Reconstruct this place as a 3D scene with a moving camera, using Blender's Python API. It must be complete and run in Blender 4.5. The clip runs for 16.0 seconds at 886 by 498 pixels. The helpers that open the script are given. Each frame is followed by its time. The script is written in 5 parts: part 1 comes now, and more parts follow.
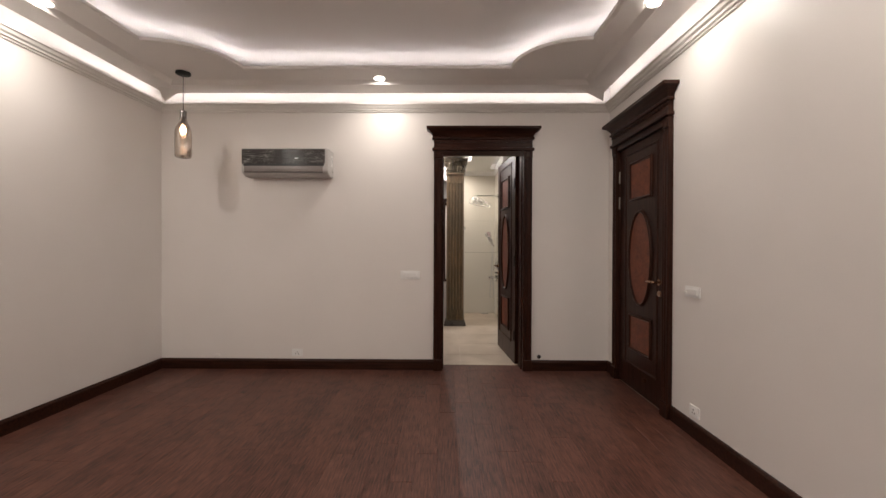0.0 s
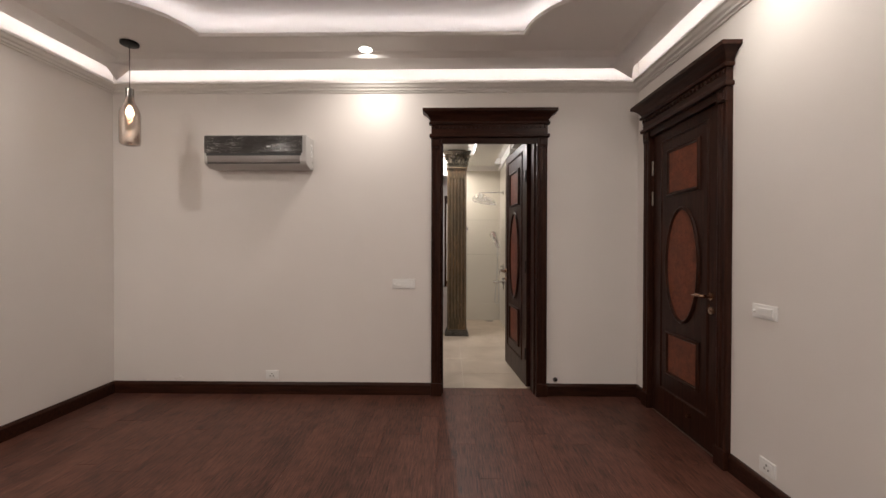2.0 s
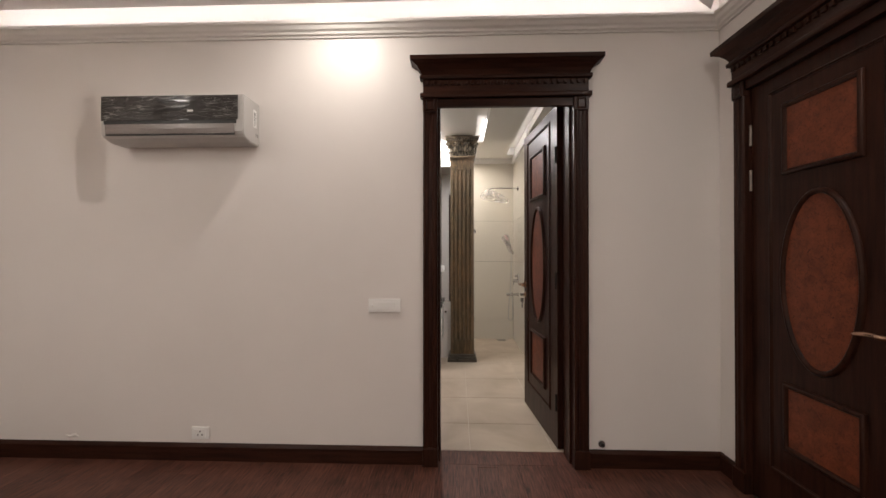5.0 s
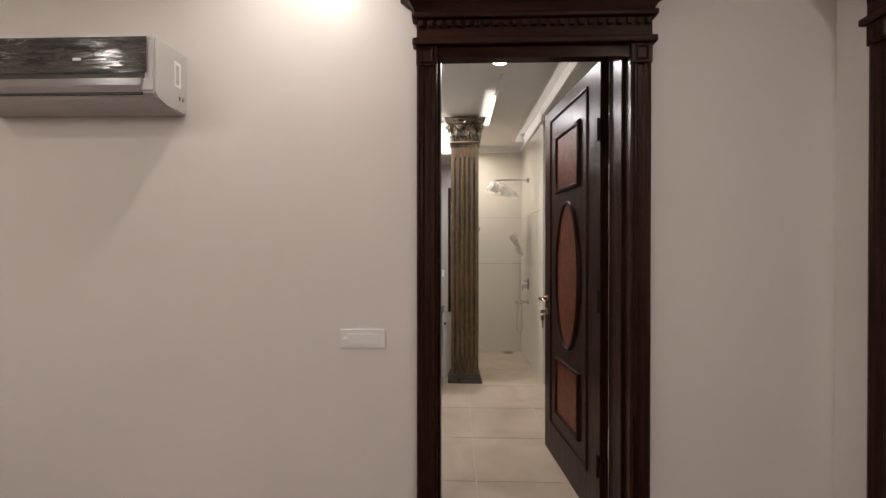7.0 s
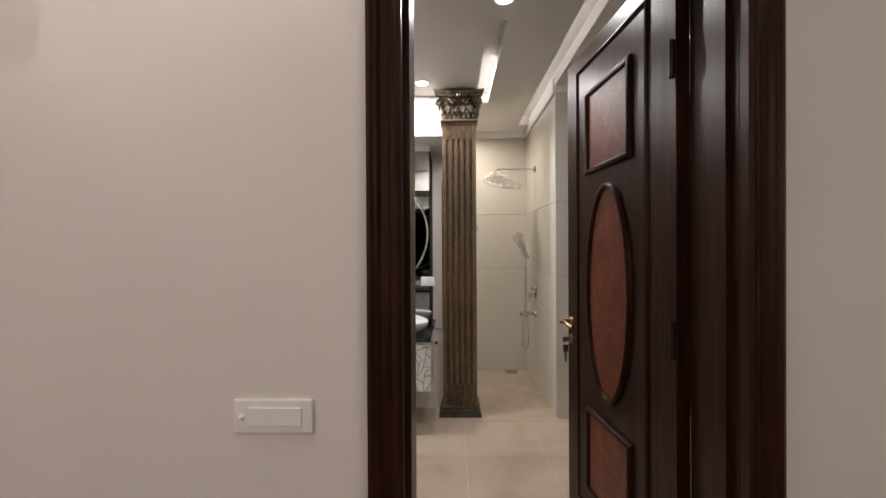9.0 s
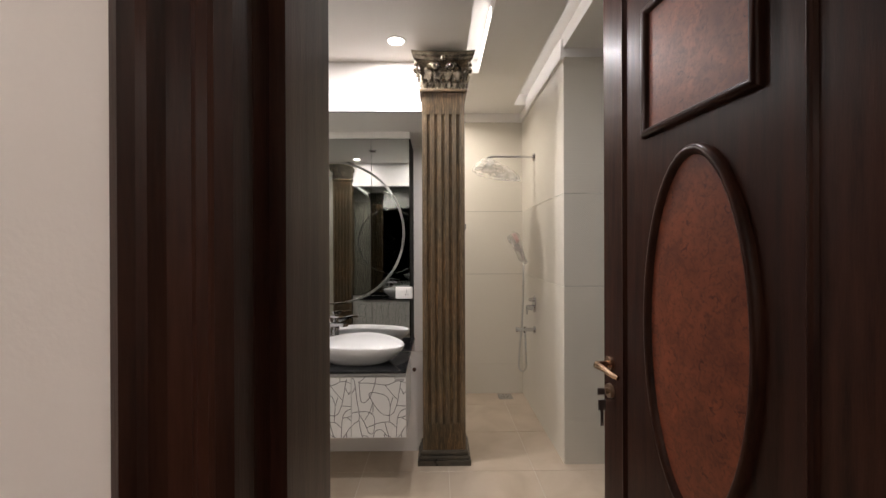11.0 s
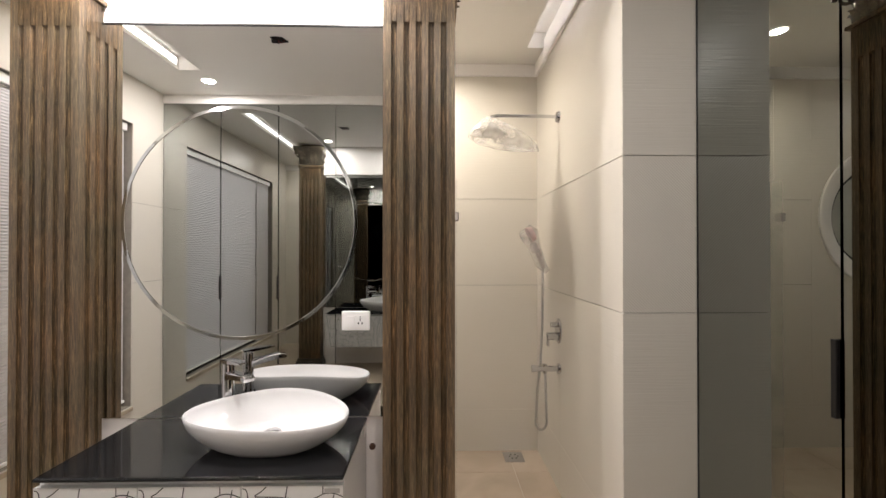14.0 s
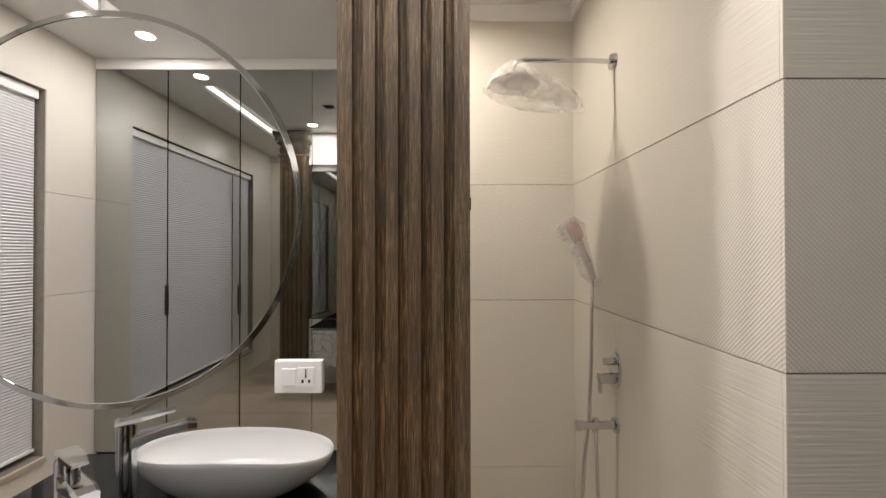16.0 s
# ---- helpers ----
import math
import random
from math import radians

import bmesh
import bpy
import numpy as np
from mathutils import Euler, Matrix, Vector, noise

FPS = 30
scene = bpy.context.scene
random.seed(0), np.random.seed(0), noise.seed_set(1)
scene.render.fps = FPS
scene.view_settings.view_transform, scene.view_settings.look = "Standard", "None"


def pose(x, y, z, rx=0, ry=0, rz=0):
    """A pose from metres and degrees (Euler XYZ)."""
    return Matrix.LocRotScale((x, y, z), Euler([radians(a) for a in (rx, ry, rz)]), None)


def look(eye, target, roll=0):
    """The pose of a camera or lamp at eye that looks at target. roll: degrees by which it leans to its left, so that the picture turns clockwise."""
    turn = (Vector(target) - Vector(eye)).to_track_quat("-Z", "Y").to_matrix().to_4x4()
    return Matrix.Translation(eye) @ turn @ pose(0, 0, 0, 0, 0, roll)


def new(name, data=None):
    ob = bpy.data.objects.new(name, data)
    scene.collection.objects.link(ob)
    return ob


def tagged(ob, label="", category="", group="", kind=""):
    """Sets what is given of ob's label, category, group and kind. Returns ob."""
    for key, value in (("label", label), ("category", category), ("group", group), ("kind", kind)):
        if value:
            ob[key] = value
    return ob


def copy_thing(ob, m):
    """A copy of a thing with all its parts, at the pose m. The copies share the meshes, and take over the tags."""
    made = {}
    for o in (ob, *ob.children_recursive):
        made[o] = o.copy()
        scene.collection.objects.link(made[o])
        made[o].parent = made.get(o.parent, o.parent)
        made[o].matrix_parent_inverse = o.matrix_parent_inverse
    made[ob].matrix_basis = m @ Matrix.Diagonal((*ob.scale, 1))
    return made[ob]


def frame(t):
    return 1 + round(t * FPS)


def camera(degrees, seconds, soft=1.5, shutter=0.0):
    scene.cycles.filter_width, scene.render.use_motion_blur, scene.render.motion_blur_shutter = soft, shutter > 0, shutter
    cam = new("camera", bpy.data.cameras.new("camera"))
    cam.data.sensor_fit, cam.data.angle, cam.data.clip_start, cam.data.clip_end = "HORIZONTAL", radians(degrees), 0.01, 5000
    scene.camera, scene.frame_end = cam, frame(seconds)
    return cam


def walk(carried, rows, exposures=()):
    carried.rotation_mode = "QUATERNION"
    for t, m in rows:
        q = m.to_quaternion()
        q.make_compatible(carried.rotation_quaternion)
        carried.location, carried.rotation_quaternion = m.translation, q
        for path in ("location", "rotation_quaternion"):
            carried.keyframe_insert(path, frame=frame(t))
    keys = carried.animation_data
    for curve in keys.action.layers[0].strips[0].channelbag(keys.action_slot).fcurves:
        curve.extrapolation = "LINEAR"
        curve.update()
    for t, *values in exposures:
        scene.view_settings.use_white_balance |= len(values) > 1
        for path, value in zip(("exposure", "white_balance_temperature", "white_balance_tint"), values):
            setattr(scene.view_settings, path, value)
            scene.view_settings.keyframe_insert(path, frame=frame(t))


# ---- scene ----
cam = camera(95.77, 16.0)
PATH = [
    (0, (0.068, 0.05, 1.256), (0.0485, 2.05, 1.2445), 0.2),
    (0.5, (0.095, 0.189, 1.271), (0.0686, 2.189, 1.2526), 0.0),
    (1, (0.113, 0.327, 1.275), (0.0751, 2.327, 1.2578), 0.1),
    (1.5, (0.072, 0.481, 1.277), (0.0525, 2.481, 1.2655), 0.1),
    (2, (0.086, 0.656, 1.297), (0.0561, 2.656, 1.2809), 0.1),
    (2.5, (0.113, 0.824, 1.294), (0.0647, 2.824, 1.2814), 0.0),
    (3, (0.105, 1.011, 1.299), (0.0648, 3.011, 1.2887), -0.0),
    (3.5, (0.114, 1.182, 1.318), (0.0669, 3.182, 1.3031), -0.1),
    (4, (0.141, 1.366, 1.302), (0.0743, 3.366, 1.3009), -0.2),
    (4.2, (0.142, 1.432, 1.283), (0.0707, 3.432, 1.3002), -0.0),
    (6.5, (0.13, 2.186, 1.355), (0.0576, 4.186, 1.3481), -0.1),
    (7, (0.097, 2.384, 1.369), (0.0384, 4.384, 1.3575), -0.0),
    (7.5, (0.086, 2.565, 1.375), (0.0331, 4.565, 1.3647), -0.2),
    (8, (0.09, 2.762, 1.361), (0.044, 4.762, 1.3576), -0.1),
    (8.5, (0.11, 2.966, 1.367), (0.0663, 4.966, 1.3601), -0.3),
    (9, (0.142, 3.142, 1.384), (0.0937, 5.142, 1.3748), -0.3),
    (11.5, (0.177, 4.0, 1.397), (0.2126, 6.0, 1.3981), -0.1),
    (12, (0.215, 4.18, 1.368), (0.2483, 6.18, 1.3898), 0.1),
    (12.5, (0.219, 4.349, 1.389), (0.2604, 6.349, 1.4016), -0.1),
    (13, (0.232, 4.532, 1.385), (0.2734, 6.532, 1.3999), 0.1),
    (13.5, (0.246, 4.695, 1.37), (0.2828, 6.695, 1.393), -0.1),
    (14, (0.261, 4.883, 1.382), (0.2989, 6.883, 1.3946), -0.0),
    (14.5, (0.271, 5.056, 1.383), (0.3032, 7.056, 1.3991), -0.1),
    (15, (0.266, 5.244, 1.373), (0.2993, 7.244, 1.404), -0.1),
    (15.5, (0.26, 5.421, 1.393), (0.2956, 7.421, 1.4125), -0.2),
    (16, (0.273, 5.584, 1.394), (0.2891, 7.584, 1.4124), -0.1),
]
walk(cam, [(t, look(eye, target, roll)) for t, eye, target, roll in PATH],
     [(0, 0.0), (4, 0.02), (6.5, -0.06), (9, -0.14), (11.5, 0.15), (12.5, 0.46), (13.2, 0.46), (14.5, 0.24), (15.5, 0.11), (16, 0.07)])

# ---- world and lights ----
world = bpy.data.worlds.new("night")
scene.world = world
world.use_nodes = True
world.node_tree.nodes["Background"].inputs[0].default_value = (0.5, 0.6, 0.9, 1)
world.node_tree.nodes["Background"].inputs[1].default_value = 0.01


def disc_lamp(name, x, y, z, watts, colour=(1.0, 0.92, 0.84), size=0.05, beam=180):
    """A round flat lamp that shines straight down."""
    d = bpy.data.lights.new(name, "AREA")
    d.shape, d.size, d.energy, d.color, d.spread = "DISK", size, watts, colour, radians(beam)
    ob = new(name, d)
    ob.location = (x, y, z)
    return ob


# Plan of the two rooms
WL, WR, WB, WF = -2.862, 1.712, -1.20, 4.133      # bedroom walls: left, right, behind, facing
TH = 0.19                                       # wall thickness
SOF = 2.80                                      # bedroom soffit
BL, BR = -1.988, 1.257                           # bathroom: window wall, mirrored wardrobe
BF, BFAR = WF + TH, 7.665                        # bathroom: door wall, shower wall
MIR = 6.575                                     # vanity mirror
CEIL = 2.68                                     # bathroom ceiling
PIER = 6.390                                    # front of the tiled pier
SHX = 0.972                                     # shower side wall
DL, DR, DH = 0.02, 0.84, 2.285                  # bathroom doorway

# ---- materials ----


def nodes_of(name):
    m = bpy.data.materials.new(name)
    m.use_nodes = True
    t = m.node_tree
    return m, t, t.nodes["Principled BSDF"]


def mat(name, colour, rough=0.5, metal=0.0, spec=0.5, vary=0.06, scale=6.0, bump=0.0, bump_scale=60.0, stretch=(1, 1, 1), coat=0.0, colour2=None, detail=4.0, rough_vary=0.08, bump_dist=0.002):
    """Principled surface with two scales of variation in colour, roughness and fine relief."""
    m, t, b = nodes_of(name)
    N, L = t.nodes, t.links
    co = N.new("ShaderNodeTexCoord")
    mp = N.new("ShaderNodeMapping")
    mp.inputs["Scale"].default_value = stretch
    L.new(co.outputs["Object"], mp.inputs["Vector"])
    n1 = N.new("ShaderNodeTexNoise")
    n1.inputs["Scale"].default_value, n1.inputs["Detail"].default_value = scale, detail
    n2 = N.new("ShaderNodeTexNoise")
    n2.inputs["Scale"].default_value, n2.inputs["Detail"].default_value = bump_scale, 3
    for n in (n1, n2):
        L.new(mp.outputs[0], n.inputs["Vector"])
    c2 = colour2 or tuple(c * (1 - vary * 2) for c in colour)
    mix = N.new("ShaderNodeMix")
    mix.data_type = "RGBA"
    mix.inputs["A"].default_value, mix.inputs["B"].default_value = (*colour, 1), (*c2, 1)
    add = N.new("ShaderNodeMath")
    add.operation = "MULTIPLY_ADD"
    add.inputs[1].default_value = 0.25
    L.new(n2.outputs["Fac"], add.inputs[0])
    L.new(n1.outputs["Fac"], add.inputs[2])
    ramp = N.new("ShaderNodeMapRange")
    ramp.inputs["From Min"].default_value, ramp.inputs["From Max"].default_value = 0.42, 0.82
    L.new(add.outputs[0], ramp.inputs["Value"])
    L.new(ramp.outputs[0], mix.inputs["Factor"])
    L.new(mix.outputs["Result"], b.inputs["Base Color"])
    rr = N.new("ShaderNodeMapRange")
    rr.inputs["To Min"].default_value, rr.inputs["To Max"].default_value = max(rough - rough_vary, 0.02), rough + rough_vary
    L.new(n1.outputs["Fac"], rr.inputs["Value"])
    L.new(rr.outputs[0], b.inputs["Roughness"])
    b.inputs["Metallic"].default_value = metal
    b.inputs["Specular IOR Level"].default_value = spec
    b.inputs["Coat Weight"].default_value = coat
    b.inputs["Coat Roughness"].default_value = 0.15
    if bump:
        bp = N.new("ShaderNodeBump")
        bp.inputs["Strength"].default_value, bp.inputs["Distance"].default_value = bump, bump_dist
        L.new(n2.outputs["Fac"], bp.inputs["Height"])
        L.new(bp.outputs[0], b.inputs["Normal"])
    return m


def emissive(name, colour, strength):
    m, t, b = nodes_of(name)
    b.inputs["Base Color"].default_value = (0.9, 0.9, 0.9, 1)
    b.inputs["Emission Color"].default_value, b.inputs["Emission Strength"].default_value = (*colour, 1), strength
    return m


PAINT = mat("wall_paint", (0.80, 0.757, 0.722), 0.42, vary=0.025, scale=1.2, bump=0.12, bump_scale=180)
CEILING = mat("ceiling_paint", (0.80, 0.768, 0.742), 0.6, vary=0.02, scale=1.0, bump=0.06, bump_scale=150)
BATHCEIL = mat("bath_ceiling_paint", (0.80, 0.78, 0.74), 0.55, vary=0.02, scale=1.0, bump=0.06, bump_scale=150)
TRIM = mat("cornice_plaster", (0.80, 0.77, 0.735), 0.5, vary=0.02, scale=3.0, bump=0.05)
BAND = mat("white_plaster_band", (0.87, 0.85, 0.83), 0.5, vary=0.015, scale=3.0, bump=0.05)
DARKWOOD = mat("dark_stained_wood", (0.046, 0.0170, 0.0104), 0.33, spec=0.13, vary=0.2, scale=5, bump=0.10, bump_scale=40, stretch=(9, 9, 0.7), coat=0.02, colour2=(0.018, 0.0068, 0.0045))
DARKWOOD_H = mat("dark_stained_wood_across", (0.046, 0.0170, 0.0104), 0.33, spec=0.13, vary=0.2, scale=5, bump=0.10, bump_scale=40, stretch=(0.7, 9, 9), coat=0.02, colour2=(0.018, 0.0068, 0.0045))
LAMINATE = mat("dark_brown_laminate", (0.0095, 0.0070, 0.0052), 0.6, spec=0.08, bump_dist=0.004, vary=0.1, scale=3, bump=0.05, bump_scale=120)


def burl_material():
    """Burl veneer: warm clouds with scattered dark knots and a fine swirl."""
    m, t, b = nodes_of("burl_veneer")
    N, L = t.nodes, t.links
    co = N.new("ShaderNodeTexCoord")

    def cloud(scale, detail, swirl):
        n = N.new("ShaderNodeTexNoise")
        n.inputs["Scale"].default_value, n.inputs["Detail"].default_value, n.inputs["Distortion"].default_value = scale, detail, swirl
        L.new(co.outputs["Object"], n.inputs["Vector"])
        return n.outputs["Fac"]

    def blend(fac, lo, hi, a, colour):
        r = N.new("ShaderNodeMapRange")
        r.inputs["From Min"].default_value, r.inputs["From Max"].default_value = lo, hi
        L.new(fac, r.inputs["Value"])
        x = N.new("ShaderNodeMix")
        x.data_type = "RGBA"
        L.new(r.outputs[0], x.inputs["Factor"])
        x.inputs["B"].default_value = (*colour, 1)
        if isinstance(a, tuple):
            x.inputs["A"].default_value = (*a, 1)
        else:
            L.new(a, x.inputs["A"])
        return x.outputs["Result"]
    fine = cloud(55, 8, 1.5)
    c = blend(cloud(15.0, 8, 0.7), 0.32, 0.72, (0.215, 0.057, 0.0245), (0.112, 0.028, 0.0130))
    c = blend(fine, 0.46, 0.80, c, (0.075, 0.019, 0.0095))
    c = blend(cloud(42, 6, 1.6), 0.61, 0.74, c, (0.055, 0.012, 0.006))
    L.new(c, b.inputs["Base Color"])
    r = N.new("ShaderNodeMapRange")
    r.inputs["To Min"].default_value, r.inputs["To Max"].default_value = 0.34, 0.48
    L.new(fine, r.inputs["Value"])
    L.new(r.outputs[0], b.inputs["Roughness"])
    b.inputs["Specular IOR Level"].default_value = 0.26
    return m


BURL = burl_material()
CHROME = mat("chrome", (0.66, 0.66, 0.67), 0.09, metal=1.0, vary=0.02, rough_vary=0.04)
BRASS = mat("copper_bronze_metal", (0.52, 0.33, 0.225), 0.24, metal=1.0, vary=0.1)
BLACKMETAL = mat("black_metal", (0.015, 0.014, 0.013), 0.4, metal=0.3)
WHITEPLASTIC = mat("white_plastic", (0.86, 0.85, 0.83), 0.3, vary=0.01)
CERAMIC = mat("white_ceramic", (0.74, 0.73, 0.72), 0.08, vary=0.008, coat=0.5, rough_vary=0.02)
GRANITE = mat("black_granite", (0.006, 0.006, 0.0065), 0.05, spec=0.30, vary=0.3, scale=220, coat=0.0, colour2=(0.016, 0.016, 0.017), rough_vary=0.02)
LACQUER = mat("white_lacquer", (0.78, 0.77, 0.75), 0.25, vary=0.01)
INK = mat("black_print", (0.015, 0.013, 0.014), 0.35)
BLIND = mat("blind_fabric", (0.66, 0.65, 0.66), 0.75, vary=0.03, scale=30, bump=0.1, bump_scale=300)
GROUT = mat("pale_grout", (0.62, 0.56, 0.48), 0.8, vary=0.06, scale=20, bump=0.1)
MORTAR = mat("grout", (0.30, 0.27, 0.23), 0.85, vary=0.1, scale=20, bump=0.2)


def tinted_mirror(name, colour, rough=0.01):
    m, t, b = nodes_of(name)
    b.inputs["Base Color"].default_value = (*colour, 1)
    b.inputs["Metallic"].default_value, b.inputs["Roughness"].default_value = 1.0, rough
    return m


MIRROR = tinted_mirror("mirror_silvering", (0.86, 0.865, 0.855))
SMOKED = tinted_mirror("smoked_mirror", (0.46, 0.476, 0.462))
SMOKED_DEEP = tinted_mirror("deep_smoked_mirror", (0.284, 0.296, 0.278))


def glass(name, colour, rough=0.0, ior=1.45, silver=0.0):
    m, t, b = nodes_of(name)
    b.inputs["Base Color"].default_value = (*colour, 1)
    b.inputs["Roughness"].default_value, b.inputs["IOR"].default_value = rough, ior
    b.inputs["Transmission Weight"].default_value = 1.0
    b.inputs["Metallic"].default_value = silver
    return m


def film(name, colour, alpha, rough):
    """Thin clear plastic wrap."""
    m, t, b = nodes_of(name)
    N, L = t.nodes, t.links
    b.inputs["Base Color"].default_value, b.inputs["Roughness"].default_value = (*colour, 1), rough
    nz = N.new("ShaderNodeTexNoise")
    nz.inputs["Scale"].default_value = 9
    co = N.new("ShaderNodeTexCoord")
    L.new(co.outputs["Object"], nz.inputs["Vector"])
    r = N.new("ShaderNodeMapRange")
    r.inputs["From Min"].default_value, r.inputs["From Max"].default_value = 0.35, 0.7
    r.inputs["To Min"].default_value, r.inputs["To Max"].default_value = alpha * 0.5, min(1, alpha * 1.7)
    L.new(nz.outputs["Fac"], r.inputs["Value"])
    L.new(r.outputs[0], b.inputs["Alpha"])
    bp = N.new("ShaderNodeBump")
    bp.inputs["Strength"].default_value, bp.inputs["Distance"].default_value = 0.5, 0.01
    L.new(nz.outputs["Fac"], bp.inputs["Height"])
    L.new(bp.outputs[0], b.inputs["Normal"])
    return m


def plank_material():
    m, t, b = nodes_of("red_brown_laminate")
    N, L = t.nodes, t.links
    co = N.new("ShaderNodeTexCoord")
    oi = N.new("ShaderNodeObjectInfo")
    sh = N.new("ShaderNodeVectorMath")
    sh.operation = "ADD"
    cmb = N.new("ShaderNodeCombineXYZ")
    mul = N.new("ShaderNodeMath")
    mul.operation, mul.inputs[1].default_value = "MULTIPLY", 37.0
    L.new(oi.outputs["Random"], mul.inputs[0])
    L.new(mul.outputs[0], cmb.inputs[0])
    L.new(mul.outputs[0], cmb.inputs[1])
    L.new(co.outputs["Object"], sh.inputs[0])
    L.new(cmb.outputs[0], sh.inputs[1])
    mp = N.new("ShaderNodeMapping")
    mp.inputs["Scale"].default_value = (58, 3.4, 1)
    L.new(sh.outputs[0], mp.inputs["Vector"])
    grain = N.new("ShaderNodeTexNoise")
    grain.inputs["Scale"].default_value, grain.inputs["Detail"].default_value, grain.inputs["Roughness"].default_value = 2.2, 8, 0.65
    L.new(mp.outputs[0], grain.inputs["Vector"])
    blot = N.new("ShaderNodeTexNoise")
    blot.inputs["Scale"].default_value, blot.inputs["Detail"].default_value, blot.inputs["Roughness"].default_value = 7.0, 8, 0.62
    L.new(sh.outputs[0], blot.inputs["Vector"])
    ramp = N.new("ShaderNodeValToRGB")
    e = ramp.color_ramp.elements
    b.inputs["Specular IOR Level"].default_value = 0.32
    e[0].position, e[0].color = 0.39, (0.019, 0.0064, 0.0044, 1)
    e[1].position, e[1].color = 0.74, (0.165, 0.070, 0.048, 1)
    k = ramp.color_ramp.elements.new(0.5)
    k.color = (0.074, 0.0268, 0.0178, 1)
    mix = N.new("ShaderNodeMath")
    mix.operation, mix.inputs[1].default_value = "MULTIPLY_ADD", 0.36
    L.new(blot.outputs["Fac"], mix.inputs[0])
    half = N.new("ShaderNodeMath")
    half.operation, half.inputs[1].default_value, half.inputs[2].default_value = "MULTIPLY_ADD", 1.0, -0.170
    L.new(grain.outputs["Fac"], half.inputs[0])
    L.new(half.outputs[0], mix.inputs[2])
    rnd = N.new("ShaderNodeMath")
    rnd.operation, rnd.inputs[1].default_value = "MULTIPLY_ADD", 0.075
    L.new(oi.outputs["Random"], rnd.inputs[0])
    L.new(mix.outputs[0], rnd.inputs[2])
    L.new(rnd.outputs[0], ramp.inputs[0])
    L.new(ramp.outputs[0], b.inputs["Base Color"])
    rr = N.new("ShaderNodeMapRange")
    rr.inputs["To Min"].default_value, rr.inputs["To Max"].default_value = 0.36, 0.56
    L.new(grain.outputs["Fac"], rr.inputs["Value"])
    L.new(rr.outputs[0], b.inputs["Roughness"])
    bp = N.new("ShaderNodeBump")
    bp.inputs["Strength"].default_value, bp.inputs["Distance"].default_value = 0.35, 0.0015
    L.new(grain.outputs["Fac"], bp.inputs["Height"])
    L.new(bp.outputs[0], b.inputs["Normal"])
    return m


PLANK = plank_material()


def wall_tile(name, pattern):
    """Cream glazed wall tile with pressed relief: ripples that run level, or a diagonal lattice of dimples with their
    shade painted in.
    """
    m, t, b = nodes_of(name)
    N, L = t.nodes, t.links
    co = N.new("ShaderNodeNewGeometry")
    nz = N.new("ShaderNodeTexNoise")
    nz.inputs["Scale"].default_value, nz.inputs["Detail"].default_value = 2.0, 4
    L.new(co.outputs["Position"], nz.inputs["Vector"])
    mix = N.new("ShaderNodeMix")
    mix.data_type = "RGBA"
    mix.inputs["A"].default_value, mix.inputs["B"].default_value = (0.69, 0.65, 0.575, 1), (0.64, 0.60, 0.525, 1)
    L.new(nz.outputs["Fac"], mix.inputs["Factor"])
    L.new(mix.outputs["Result"], b.inputs["Base Color"])
    b.inputs["Roughness"].default_value = 0.28
    sep = N.new("ShaderNodeSeparateXYZ")
    L.new(co.outputs["Position"], sep.inputs[0])
    hor = N.new("ShaderNodeMath")
    hor.operation = "ADD"
    L.new(sep.outputs[0], hor.inputs[0])
    L.new(sep.outputs[1], hor.inputs[1])

    def op(kind, a, v=None, c=None):
        n = N.new("ShaderNodeMath")
        n.operation = kind
        L.new(a, n.inputs[0])
        if c is not None:
            L.new(c, n.inputs[1])
        elif v is not None:
            n.inputs[1].default_value = v
        return n.outputs[0]
    if pattern == "ripple":
        mp = N.new("ShaderNodeMapping")
        mp.inputs["Scale"].default_value = (3.0, 3.0, 105)
        L.new(co.outputs["Position"], mp.inputs["Vector"])
        rip = N.new("ShaderNodeTexNoise")
        rip.inputs["Scale"].default_value, rip.inputs["Detail"].default_value = 1.6, 2
        L.new(mp.outputs[0], rip.inputs["Vector"])
        h = rip.outputs["Fac"]
        dist, strength = 0.0022, 0.42
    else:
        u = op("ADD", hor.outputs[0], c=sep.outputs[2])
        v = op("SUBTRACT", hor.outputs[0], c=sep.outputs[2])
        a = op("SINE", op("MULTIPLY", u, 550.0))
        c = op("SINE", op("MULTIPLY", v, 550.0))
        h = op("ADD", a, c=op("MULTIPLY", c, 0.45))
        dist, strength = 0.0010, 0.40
        # shade of the dimples put into the colour: darker low, lighter high
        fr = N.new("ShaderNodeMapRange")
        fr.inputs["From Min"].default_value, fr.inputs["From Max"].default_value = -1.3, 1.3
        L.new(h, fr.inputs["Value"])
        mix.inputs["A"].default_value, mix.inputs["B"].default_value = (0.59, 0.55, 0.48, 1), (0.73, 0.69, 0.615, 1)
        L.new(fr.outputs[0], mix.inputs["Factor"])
    bp = N.new("ShaderNodeBump")
    bp.inputs["Strength"].default_value, bp.inputs["Distance"].default_value = strength, dist
    L.new(h, bp.inputs["Height"])
    L.new(bp.outputs[0], b.inputs["Normal"])
    return m


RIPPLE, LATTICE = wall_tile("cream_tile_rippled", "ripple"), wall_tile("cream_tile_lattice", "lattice")


